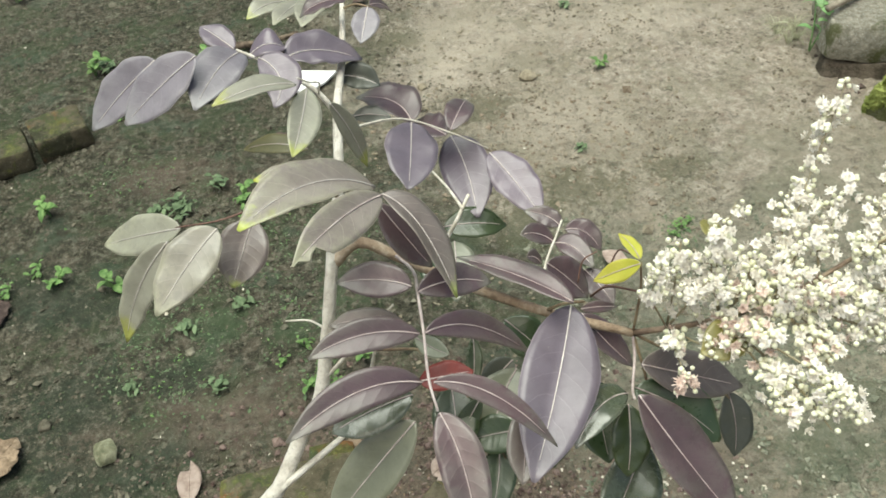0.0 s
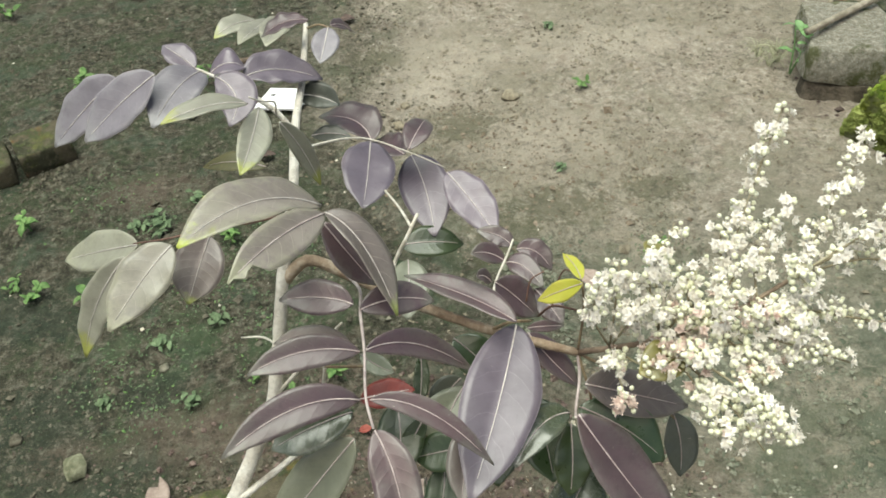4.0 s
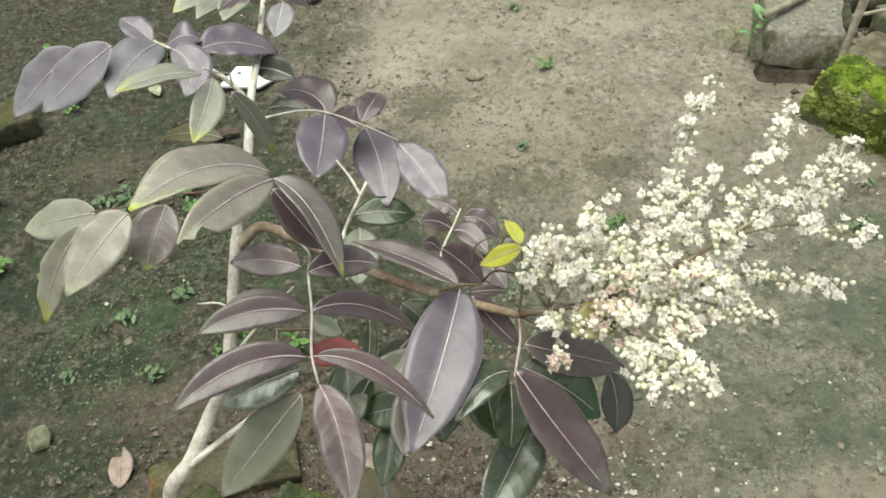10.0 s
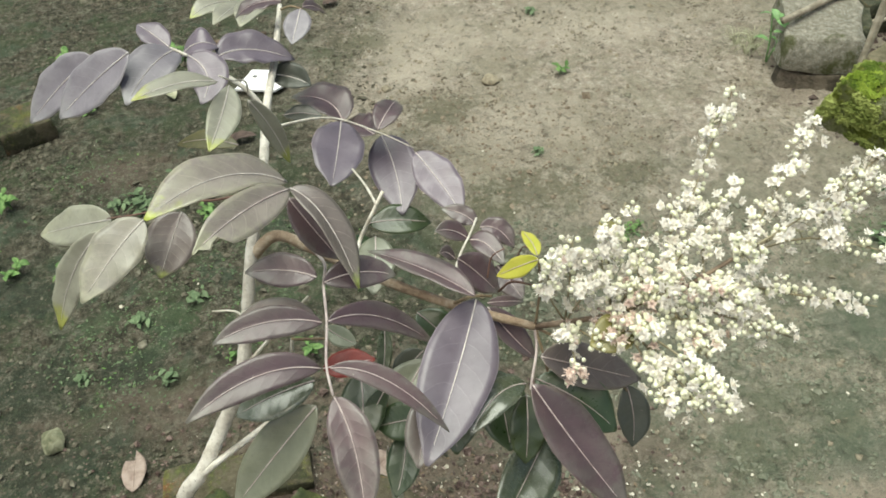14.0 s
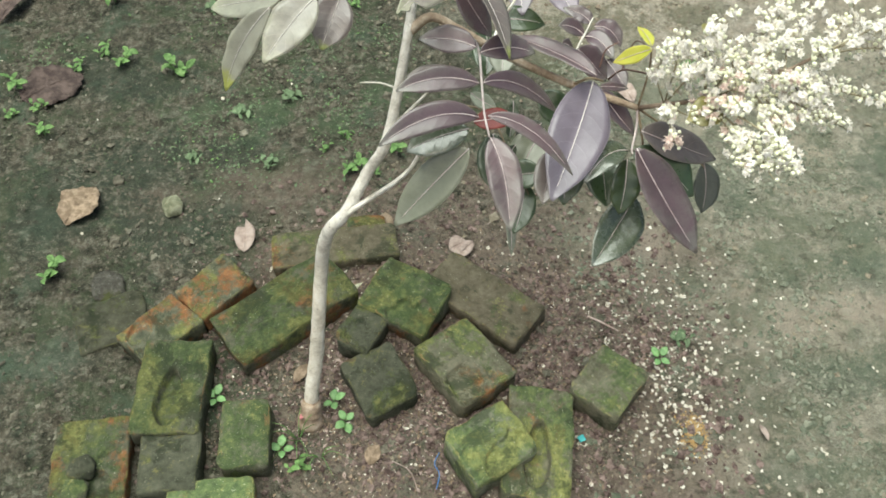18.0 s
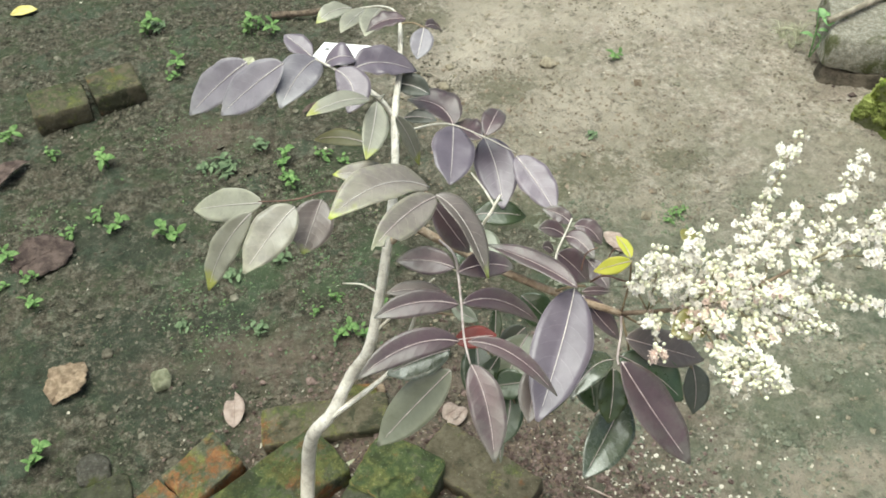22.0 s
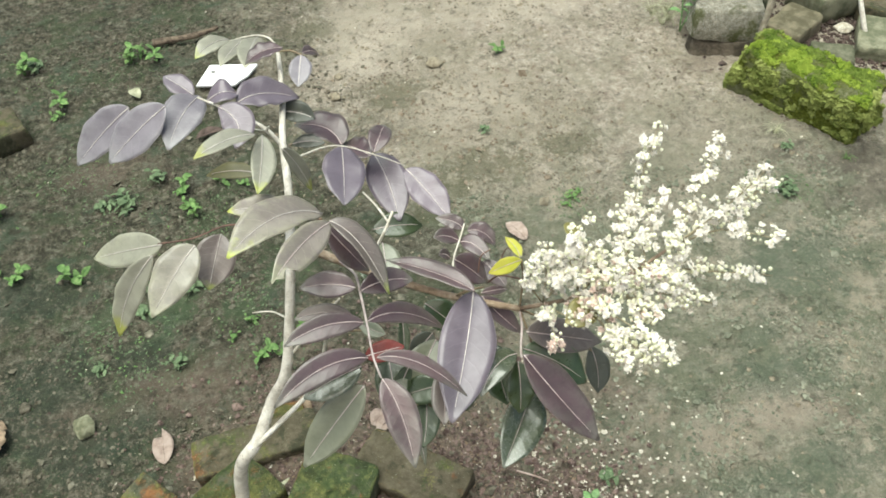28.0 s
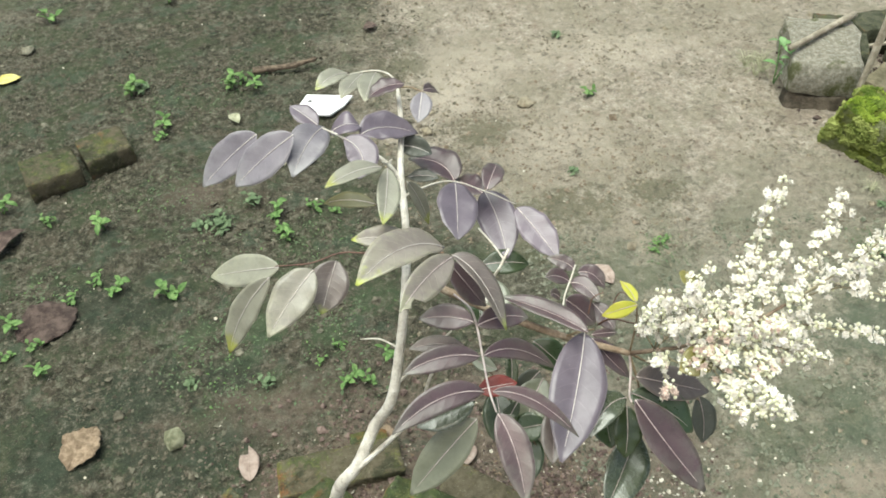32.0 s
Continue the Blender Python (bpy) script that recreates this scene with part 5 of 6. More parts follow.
leaflet(shrub, (0.360, 0.150, 0.64), (0.40, 0.12, 0.61), 0.042, GREEN, 0.05)
leaflet(shrub, (0.2707, 0.1051, 0.6797), (0.3007, 0.0824, 0.6771), 0.019, SAGE, mid=(0.2862, 0.0922, 0.6768), roll=9, fold=0.20, lean=0.00)
leaflet(shrub, (0.365, 0.100, 0.625), (0.332, 0.042, 0.590), 0.050, SAGE, 0.06)
leaflet(shrub, (0.3402, 0.0434, 0.5855), (0.3262, -0.0104, 0.5535), 0.034, GREEN, mid=(0.3363, 0.0171, 0.5704), roll=6, fold=0.20, lean=0.00)
leaflet(shrub, (0.400, 0.085, 0.620), (0.388, 0.018, 0.575), 0.048, GREEN, 0.05)
leaflet(shrub, (0.432, 0.090, 0.612), (0.442, 0.020, 0.570), 0.052, GREEN, 0.05)
leaflet(shrub, (0.300, 0.085, 0.630), (0.298, 0.020, 0.600), 0.044, GREEN, 0.05)
tube("rachis", [(0.228, 0.145, 0.62), (0.29, 0.11, 0.645), (0.32, 0.06, 0.62), (0.345, 0.03, 0.58)], 0.0016, 0.001, STALK, shrub, 6)
tube("rachis", [(0.474, 0.098, 0.663), (0.485, 0.07, 0.62), (0.487, 0.045, 0.56)], 0.0016, 0.001, STALK, shrub, 6)
tube("rachis", [(0.474, 0.098, 0.663), (0.53, 0.08, 0.63), (0.563, 0.057, 0.602)], 0.0016, 0.001, STALK, shrub, 6)
tube("rachis", [(0.474, 0.098, 0.663), (0.478, 0.105, 0.71), (0.475, 0.106, 0.747)], 0.0014, 0.001, STALK, shrub, 6)


tube("twig", [(0.445, 0.150, 0.662), (0.455, 0.135, 0.690), (0.470, 0.115, 0.705), (0.490, 0.098, 0.712)], 0.0014, 0.001, REDTWIG, shrub, 6)
tube("twig", [(0.455, 0.135, 0.690), (0.462, 0.150, 0.705), (0.468, 0.150, 0.722), (0.475, 0.138, 0.728)], 0.001, 0.0007, REDTWIG, shrub, 6)
tube("twig", [(0.435, 0.165, 0.668), (0.440, 0.172, 0.69), (0.452, 0.168, 0.705)], 0.001, 0.0007, REDTWIG, shrub, 6)
tube("ribbon", [(0.004, 0.004, 0.018), (0.000, -0.002, 0.026), (0.002, -0.010, 0.034), (0.006, -0.012, 0.044)], 0.0030, 0.0018, PINK, shrub, 6, 0.2, label="scrap of pink ribbon at the trunk's foot")


# ---- the blossom panicle ----
def blossom_mesh(name, material, seed, petals=5, spread=1.0):
    """An open little flower: cupped petals and a tuft of stamens, about 7 mm across."""
    rng = random.Random(seed)
    v, f = [], []
    for k in range(petals):
        a = 2 * math.pi * k / petals + rng.uniform(-0.2, 0.2)
        d, s = Vector((math.cos(a), math.sin(a), 0)), Vector((-math.sin(a), math.cos(a), 0))
        o = len(v)
        r = 0.0047 * rng.uniform(0.85, 1.15) * spread
        up = rng.uniform(0.0006, 0.0022)
        for q, w, z in ((0.0, 0.0008, 0.0), (0.5, 0.0019, 0.0010 + up * 0.3), (1.0, 0.0004, up)):
            for e in (-1, 1):
                v.append(d * (r * q) + s * (w * e) + Vector((0, 0, z)))
        f += [(o, o + 1, o + 3, o + 2), (o + 2, o + 3, o + 5, o + 4)]
    for k in range(16):
        a, r = rng.uniform(0, 6.28), rng.uniform(0.001, 0.0054)
        p = Vector((math.cos(a) * r, math.sin(a) * r, rng.uniform(0.0018, 0.0045)))
        o = len(v)
        t = 0.00042
        v += [p + Vector((t, 0, 0)), p + Vector((-t, t, 0)), p + Vector((-t, -t, 0)), p + Vector((0, 0, 1.4 * t)), Vector((0, 0, 0))]
        f += [(o, o + 1, o + 3), (o + 1, o + 2, o + 3), (o + 2, o, o + 3), (o, o + 4, o + 1), (o + 2, o + 4, o)]
    me = bpy.data.meshes.new(name)
    me.from_pydata([tuple(q) for q in v], [], f)
    me.materials.append(material)
    return me


def bud_geometry(r=0.0027):
    bm = bmesh.new()
    bmesh.ops.create_icosphere(bm, subdivisions=1, radius=r)
    for q in bm.verts:
        q.co.z *= 1.1
    v = [q.co.copy() for q in bm.verts]
    f = [tuple(q.index for q in g.verts) for g in bm.faces]
    bm.free()
    return v, f


BLOSSOMS = [blossom_mesh("blossom", PETAL, 40 + k, 6 + k % 2) for k in range(5)] + [blossom_mesh("faded_blossom", PINKISH, 60 + k, 5, 0.8) for k in range(2)]
panicle = tube("flower_panicle", [(0.474, 0.098, 0.663), (0.53, 0.072, 0.700), (0.585, 0.060, 0.735), (0.645, 0.070, 0.768)], 0.0030, 0.0018, PEDUNCLE, shrub, 8, 0.1, label="cream-white blossom panicle of many tiny flowers")
BV, BF = bud_geometry()
bud_v, bud_f, stalk_v, stalk_f, more_v, more_f, pink_v, pink_f = [], [], [], [], [], [], [], []
flower_rng = random.Random(12)
blossoms_made = [0]


def add_stalk(points, r0, r1, sides=4):
    v, f = tube_data(points, r0, r1, sides, 0, 3)
    o = len(stalk_v)
    stalk_v.extend(v)
    stalk_f.extend(tuple(i + o for i in g) for g in f)


def add_bud(p, k):
    o = len(bud_v)
    bud_v.extend(p + q * k for q in BV)
    bud_f.extend(tuple(i + o for i in g) for g in BF)


def spray(root, mid, tip, tufts, open_share=0.55, start=0.35, wide=0.016, faded=0.0):
    """A side stalk with small tufts of open flowers and round buds along it."""
    rng = flower_rng
    line = smooth_path([root, mid, tip], 10)
    tufts = round(tufts * 0.95)
    add_stalk([root, mid, tip], 0.0012, 0.0006)
    for k in range(tufts):
        t = start + (1 - start) * (k + rng.random() * 0.7) / tufts
        q = line[min(len(line) - 1, int(t * (len(line) - 1)))]
        out = Vector((rng.gauss(0, 1), rng.gauss(0, 1), rng.gauss(0.25, 0.8))).normalized() * wide * (1.1 - 0.7 * t) * rng.uniform(0.3, 1.0)
        c = q + out
        add_stalk([q, q.lerp(c, 0.5) + Vector((0, 0, 0.001)), c], 0.0006, 0.0004, 3)
        for i in range(rng.choice((3, 4, 5, 6, 8))):
            p = c + Vector((rng.gauss(0, 1), rng.gauss(0, 1), rng.gauss(0.2, 0.8))) * 0.0046
            if rng.random() < open_share * 0.75:
                blossoms_made[0] += 1
                me = BLOSSOMS[rng.randrange(5)] if rng.random() > faded else BLOSSOMS[5 + rng.randrange(2)]
                d = (p - q).normalized() + OPEN_SIDE * 0.5
                m = d.to_track_quat("Z", "Y").to_matrix().to_4x4()
                k2 = rng.uniform(0.9, 1.3)
                m = Matrix.Translation(p) @ m @ Matrix.Rotation(rng.uniform(0, 6.28), 4, "Z") @ Matrix.Diagonal((k2, k2, k2, 1))
                if blossoms_made[0] % 3 == 0 and blossoms_made[0] < 900:
                    ob = new("blossom", me)
                    ob.parent = panicle
                    ob.matrix_basis = m
                else:
                    gv2, gf2 = (pink_v, pink_f) if me in BLOSSOMS[5:] else (more_v, more_f)
                    o = len(gv2)
                    gv2.extend(m @ q.co for q in me.vertices)
                    gf2.extend(tuple(i2 + o for i2 in g.vertices) for g in me.polygons)
            else:
                add_bud(p, rng.uniform(0.75, 1.2))


AX = [Vector(q) for q in ((0.500, 0.085, 0.682), (0.54, 0.070, 0.705), (0.580, 0.060, 0.733), (0.615, 0.063, 0.752), (0.645, 0.070, 0.768))]
spray(AX[2], (0.615, 0.125, 0.785), (0.655, 0.177, 0.873), 19, 0.5, 0.4, 0.013)
spray(AX[4], (0.700, 0.135, 0.785), (0.755, 0.192, 0.822), 24, 0.6, 0.05, 0.016)
spray(AX[4], (0.715, 0.090, 0.800), (0.765, 0.100, 0.848), 15, 0.55, 0.3, 0.017)
spray(AX[4], (0.740, 0.105, 0.785), (0.805, 0.135, 0.790), 14, 0.55, 0.35, 0.016)
spray(AX[4], (0.715, 0.085, 0.768), (0.765, 0.035, 0.790), 13, 0.4, 0.35, 0.014)
spray(AX[3], (0.690, 0.065, 0.722), (0.780, 0.050, 0.708), 20, 0.5, 0.2, 0.014)
spray(AX[2], (0.640, 0.030, 0.728), (0.702, 0.038, 0.688), 12, 0.5, 0.4, 0.012)
spray(AX[1], (0.580, -0.015, 0.735), (0.616, -0.052, 0.710), 18, 0.35, 0.5, 0.015, 0.1)
spray(AX[1], (0.570, -0.005, 0.715), (0.592, -0.050, 0.700), 16, 0.3, 0.45, 0.014, 0.1)
spray(AX[1], (0.555, 0.005, 0.712), (0.570, -0.040, 0.700), 11, 0.3, 0.5, 0.012, 0.1)
spray(AX[0], (0.480, 0.080, 0.730), (0.480, 0.070, 0.778), 8, 0.6, 0.5, 0.014)
spray(AX[0], (0.498, 0.065, 0.690), (0.490, 0.048, 0.702), 9, 0.45, 0.3, 0.014, 0.25)
spray(AX[0], (0.500, 0.035, 0.685), (0.498, 0.014, 0.690), 4, 0.6, 0.8, 0.008, 0.9)
spray(AX[1], (0.535, 0.090, 0.760), (0.551, 0.112, 0.803), 10, 0.6, 0.4, 0.014)
spray(AX[1], (0.528, 0.080, 0.755), (0.524, 0.084, 0.792), 10, 0.6, 0.3, 0.018)
spray(AX[0], (0.502, 0.090, 0.740), (0.501, 0.090, 0.782), 10, 0.6, 0.3, 0.016)
spray(AX[2], (0.590, 0.090, 0.765), (0.596, 0.122, 0.790), 10, 0.5, 0.4, 0.016)
spray(AX[3], (0.620, 0.090, 0.775), (0.658, 0.134, 0.802), 14, 0.55, 0.3, 0.018)
spray(AX[2], (0.595, 0.075, 0.768), (0.617, 0.080, 0.792), 12, 0.5, 0.2, 0.020)
spray(AX[2], (0.580, 0.045, 0.760), (0.576, 0.030, 0.782), 12, 0.5, 0.2, 0.020, 0.3)
spray(AX[1], (0.545, 0.060, 0.735), (0.545, 0.055, 0.762), 12, 0.6, 0.2, 0.020, 0.35)
spray(AX[0], (0.512, 0.070, 0.735), (0.515, 0.055, 0.772), 12, 0.6, 0.2, 0.018, 0.1)
spray(AX[1], (0.555, 0.030, 0.732), (0.560, 0.008, 0.750), 14, 0.4, 0.2, 0.018, 0.45)
spray(AX[3], (0.610, 0.045, 0.752), (0.604, 0.032, 0.762), 12, 0.4, 0.2, 0.018, 0.4)
spray(AX[2], (0.590, 0.020, 0.732), (0.605, -0.005, 0.732), 12, 0.3, 0.2, 0.018, 0.35)
spray(AX[1], (0.560, 0.015, 0.715), (0.575, -0.010, 0.712), 12, 0.35, 0.2, 0.018, 0.3)
spray(AX[4], (0.645, 0.065, 0.775), (0.640, 0.058, 0.782), 12, 0.5, 0.2, 0.020)
spray(AX[3], (0.630, 0.045, 0.750), (0.648, 0.032, 0.750), 10, 0.45, 0.2, 0.016)
spray(AX[0], (0.520, 0.040, 0.705), (0.529, 0.022, 0.730), 10, 0.6, 0.3, 0.016, 0.4)
spray(AX[1], (0.560, 0.050, 0.738), (0.572, 0.048, 0.756), 14, 0.5, 0.2, 0.020, 0.35)
spray(AX[2], (0.560, 0.075, 0.748), (0.562, 0.088, 0.775), 12, 0.5, 0.2, 0.020, 0.2)
spray(AX[1], (0.540, 0.035, 0.722), (0.548, 0.020, 0.736), 10, 0.45, 0.2, 0.016, 0.5)
spray(AX[3], (0.635, 0.052, 0.748), (0.655, 0.046, 0.735), 12, 0.45, 0.2, 0.016)
spray(AX[3], (0.635, 0.040, 0.735), (0.658, 0.025, 0.717), 11, 0.45, 0.3, 0.014)
spray(AX[2], (0.605, 0.030, 0.728), (0.628, 0.012, 0.716), 12, 0.4, 0.2, 0.016, 0.35)
spray(AX[2], (0.595, 0.020, 0.728), (0.606, 0.000, 0.716), 12, 0.4, 0.2, 0.016, 0.5)
tagged(link_mesh("blossom_mass", more_v, more_f, PETAL, panicle, "cream-white open flowers", smooth=False), kind="stuff")
tagged(link_mesh("faded_blossom_mass", pink_v, pink_f, PINKISH, panicle, "fading pinkish flowers", smooth=False), kind="stuff")
tagged(link_mesh("bud_mass", bud_v, bud_f, BUD, panicle, "round cream-green flower buds"), kind="stuff")
tagged(link_mesh("stalk_mass", stalk_v, stalk_f, FLOWERSTALK, panicle, "thin branching flower stalks"), kind="stuff")


# ---- small plants on the soil ----
def weed(size, leaves, material, seed, upright=0.5):
    """A seedling: two or three leaning stems, each with small uneven leaves."""
    rng = random.Random(seed)
    ob = thing("weed", (0, 0, 0), "small green weed in the soil", "weed", "weeds on the soil")
    stems = 2 + seed % 2
    for j in range(stems):
        lean = 6.28 * j / stems + rng.uniform(-0.5, 0.5)
        out = Vector((math.cos(lean), math.sin(lean), 0)) * size * rng.uniform(0.15, 0.38)
        top = out + Vector((0, 0, size * upright * rng.uniform(0.7, 1.1)))
        line = [Vector((0, 0, -0.004)), out * 0.4 + Vector((0, 0, top.z * 0.55)), top]
        tube("stem", line, size * 0.028, size * 0.014, material, ob, 5, per=2)
        many = max(3, leaves // stems + rng.randrange(2))
        for k in range(many):
            q = 0.25 + 0.75 * k / max(1, many - 1)
            b = line[1].lerp(line[2], q) if q > 0.5 else line[0].lerp(line[1], q + 0.5)
            a = lean + 2.4 * k + rng.uniform(-0.6, 0.6)
            r = size * rng.uniform(0.20, 0.44)
            d = Vector((math.cos(a), math.sin(a), 0))
            tip = b + d * r + Vector((0, 0, r * rng.uniform(-0.35, 0.55)))
            v, f, uv, mid, n = blade_data(b, tip, r * rng.uniform(0.42, 0.68), 0.08, rng.uniform(-25, 25), 0.3, rng.uniform(0, 0.1), 0.5, 6, 2, seed * 31 + k + 7 * j, Vector((0, 0, 1)))
            link_mesh("leaf", v, f, material, ob)
    return ob


def grass_tuft(x, y, size, blades, seed, material=WEED, label="tuft of thin green grass blades"):
    rng = random.Random(seed)
    ob = thing("grass_tuft", (x, y, ground_height(x, y) - 0.002), label, "grass")
    for k in range(blades):
        a, l = rng.uniform(0, 6.28), size * rng.uniform(0.6, 1.1)
        d = Vector((math.cos(a), math.sin(a), 0))
        tube("blade", [d * 0.003, d * l * 0.4 + Vector((0, 0, l * 0.55)), d * l * 0.95 + Vector((0, 0, l * 0.35))], 0.0012, 0.0003, material, ob, 4)
    return ob


def seedling(seed):
    """A seedling with a few broad round leaves."""
    rng = random.Random(seed)
    ob = thing("seedling", (0, 0, 0), "broad-leaved light green seedling in the soil", "seedling", "seedlings on the soil")
    tube("stem", [(0, 0, -0.004), (0.001, 0, 0.014), (0, 0.002, 0.026)], 0.0012, 0.0008, SEEDLING, ob, 5)
    for k in range(4):
        a = 1.57 * k + rng.uniform(-0.4, 0.4)
        d, l = Vector((math.cos(a), math.sin(a), 0)), 0.026 * rng.uniform(0.8, 1.2)
        h = 0.016 + 0.003 * k
        v, f, uv, line, n = blade_data(Vector((0, 0, h)) + d * 0.004, Vector((0, 0, h + 0.006)) + d * (0.004 + l), l * 0.72, 0.05, 0, 0.15, 0, 0.5, 7, 2, seed * 7 + k, Vector((0, 0, 1)))
        link_mesh("leaf", v, f, SEEDLING, ob)
    return ob


WEEDS = [weed(0.042, 8, WEED, 1, 0.4), weed(0.050, 10, WEED, 2, 0.5), weed(0.046, 12, WEEDGREY, 3, 0.3), weed(0.060, 13, WEED, 4, 0.6), seedling(1), weed(0.085, 8, SEEDLING, 6, 1.4)]
weed_rng = random.Random(5)
used = set()


def plant(x, y, kind=0, scale=1.0):
    m = pose(x, y, ground_height(x, y) - 0.001, weed_rng.uniform(-8, 8), weed_rng.uniform(-8, 8), weed_rng.uniform(0, 360)) @ Matrix.Scale(1, 4)
    scale *= 1.4 if kind in (1, 3) else 1.2
    if kind in used:
        ob = copy_thing(WEEDS[kind], m)
        ob.scale = (scale, scale, scale)
    else:
        used.add(kind)
        WEEDS[kind].matrix_basis = m @ Matrix.Scale(scale, 4)


plant(-0.590, 1.180, 3, 1.0)
plant(-0.380, 0.910, 1, 1.0)
plant(-0.990, 2.320, 1, 1.1)
plant(-0.620, 1.810, 3, 1.1)
plant(-0.590, 1.830, 2, 1.2)
plant(-0.480, 1.620, 1, 1.0)
plant(-0.490, 1.560, 0, 0.9)
plant(-0.300, 1.800, 3, 1.1)
plant(-0.270, 1.840, 0, 1.0)
plant(-0.220, 1.790, 1, 1.0)
plant(-0.580, 2.400, 3, 1.0)
plant(-0.130, 1.170, 1, 0.95)
plant(-0.110, 1.110, 0, 1.0)
plant(-0.100, 1.070, 3, 0.8)
plant(-0.030, 1.190, 0, 1.1)
plant(0.030, 1.160, 0, 0.8)
plant(-0.290, 1.170, 2, 1.2)
plant(-0.270, 1.130, 2, 1.2)
plant(-0.330, 1.150, 2, 0.9)
plant(-0.200, 1.230, 2, 1.2)
plant(0.810, 1.595, 1, 0.75)
plant(0.850, 0.935, 0, 0.7)
plant(0.830, 0.915, 0, 0.6)
plant(0.870, 0.950, 0, 0.6)
plant(-0.640, 0.700, 1, 0.75)
plant(-0.670, 0.780, 0, 0.9)
plant(-0.730, 0.760, 0, 0.7)
plant(-0.570, 0.990, 0, 1.0)
plant(-0.520, 0.950, 1, 0.85)
plant(-0.620, 0.930, 0, 0.9)
plant(-0.740, 0.850, 1, 0.9)
plant(-0.130, 0.620, 2, 0.9)
plant(0.030, 0.700, 0, 0.8)
plant(0.060, 0.600, 1, 0.8)
plant(0.100, 0.590, 0, 0.9)
plant(-0.010, 0.660, 0, 0.7)
plant(-0.880, 1.280, 3, 0.9)
plant(-0.750, 1.220, 0, 1.0)
plant(-0.520, 0.320, 1, 0.85)
plant(-0.160, 0.045, 4, 0.6)
plant(0.055, 0.035, 4, 0.6)
plant(0.075, 0.000, 4, 0.6)
plant(-0.030, -0.055, 4, 0.6)
plant(0.000, -0.085, 0, 0.9)
plant(0.650, 0.130, 4, 0.6)
plant(0.700, 0.170, 2, 0.8)
plant(1.385, 0.840, 2, 1.1)
plant(1.400, 0.860, 2, 0.8)
plant(1.394, 1.588, 5, 1.0)
plant(1.465, 1.000, 2, 0.7)
plant(0.150, 0.650, 1, 0.8)
plant(-0.210, 0.780, 2, 0.9)
plant(-0.300, 0.640, 2, 0.7)
plant(0.780, 1.960, 2, 0.9)
plant(0.690, 1.240, 2, 0.7)
plant(-0.100, 0.830, 2, 0.9)
grass_tuft(-0.005, -0.030, 0.07, 9, 1)
grass_tuft(0.035, -0.060, 0.06, 6, 2)
grass_tuft(1.385, 1.660, 0.085, 26, 3, DRYPALE, "pale tuft of half-dry grass beside the rubble")
grass_tuft(1.345, 1.700, 0.075, 24, 7, DRYPALE, "pale tuft of half-dry grass beside the rubble")
grass_tuft(1.400, 1.715, 0.070, 22, 11, DRYPALE, "pale tuft of half-dry grass beside the rubble")
grass_tuft(1.462, 1.062, 0.040, 30, 17, DRYPALE, "small pale tuft at the foot of the mossy block")
grass_tuft(1.355, 1.640, 0.060, 22, 13, DRYPALE, "pale tuft of half-dry grass beside the rubble")
grass_tuft(1.60, 0.93, 0.03, 10, 4)


# ---- fallen leaves, pebbles ----
def dry_leaf(base, tip, width, material, label, seed, arch=0.05, fold=0.15, bite=0.0, ragged=0.0, notch=0.0, lift=0.0):
    up = Vector((0.05, -0.1, 1)).normalized()
    z = max(ground_height(*base), ground_height(*tip)) + 0.004 + lift
    v, f, uv, line, n = blade_data((*base, z), (*tip, z + 0.003), width, arch, 0, fold, 0, 0.5, 20 if ragged else 12, 4, seed, up, bite)
    if ragged:
        v = [q + Vector((noise.noise(q * 90), noise.noise(q * 90 + Vector((9, 0, 0))), 0.7 * noise.noise(q * 60))) * ragged for q in v]
    if notch:
        back = Vector((*base, z)) - Vector((*tip, z))
        v = [q + back * max(0.0, b - notch) * min(1.0, max(0.0, (0.62 - a) / 0.12)) for q, (a, b) in zip(v, uv)]
    ob = thing("fallen_leaf", (0, 0, 0), label, "leaf")
    link_mesh("blade", v, f, material, ob, uvs=uv)
    tube("midrib", line[:-1:2], 0.0011, 0.0004, material, ob, 5, per=2)
    return ob


dry_leaf((-0.150, 0.368), (-0.158, 0.450), 0.042, DRYPINK, "dry pinkish fallen leaf with a torn tip", 3, 0.03, 0.06, 0.0, notch=0.74)
dry_leaf((-0.530, 0.440), (-0.485, 0.535), 0.078, DRY, "crumpled light brown fallen leaf", 5, 0.08, 0.2, 0, 0.009)
dry_leaf((-0.720, 0.805), (-0.600, 0.895), 0.125, DRYDARK, "large dark rotting leaf on the soil", 7, 0.03, 0.06, 0, 0.010)
dry_leaf((-1.080, 1.930), (-1.000, 1.955), 0.05, DRYYELLOW, "yellow fallen leaf on the soil", 9)
dry_leaf((0.700, 0.815), (0.665, 0.880), 0.045, DRYPINK, "pale fallen leaf behind the shrub", 11, 0.1, 0.2)
dry_leaf((0.130, 0.470), (0.135, 0.400), 0.035, DRY, "brown fallen leaf beside the bricks", 13)
dry_leaf((0.310, 0.400), (0.270, 0.350), 0.030, DRYPINK, "small pale fallen leaf beside the bricks", 15)
dry_leaf((-0.860, 1.090), (-0.800, 1.200), 0.045, DRYDARK, "shrivelled brown leaf on the soil", 17, 0.15, 0.4)
dry_leaf((0.130, 2.110), (0.180, 2.120), 0.035, DRYDARK, "shrivelled brown leaf on the soil", 19, 0.1, 0.3)
dry_leaf((-0.020, 0.075), (0.000, 0.110), 0.022, DRY, "brown fallen leaf beside the trunk", 21)
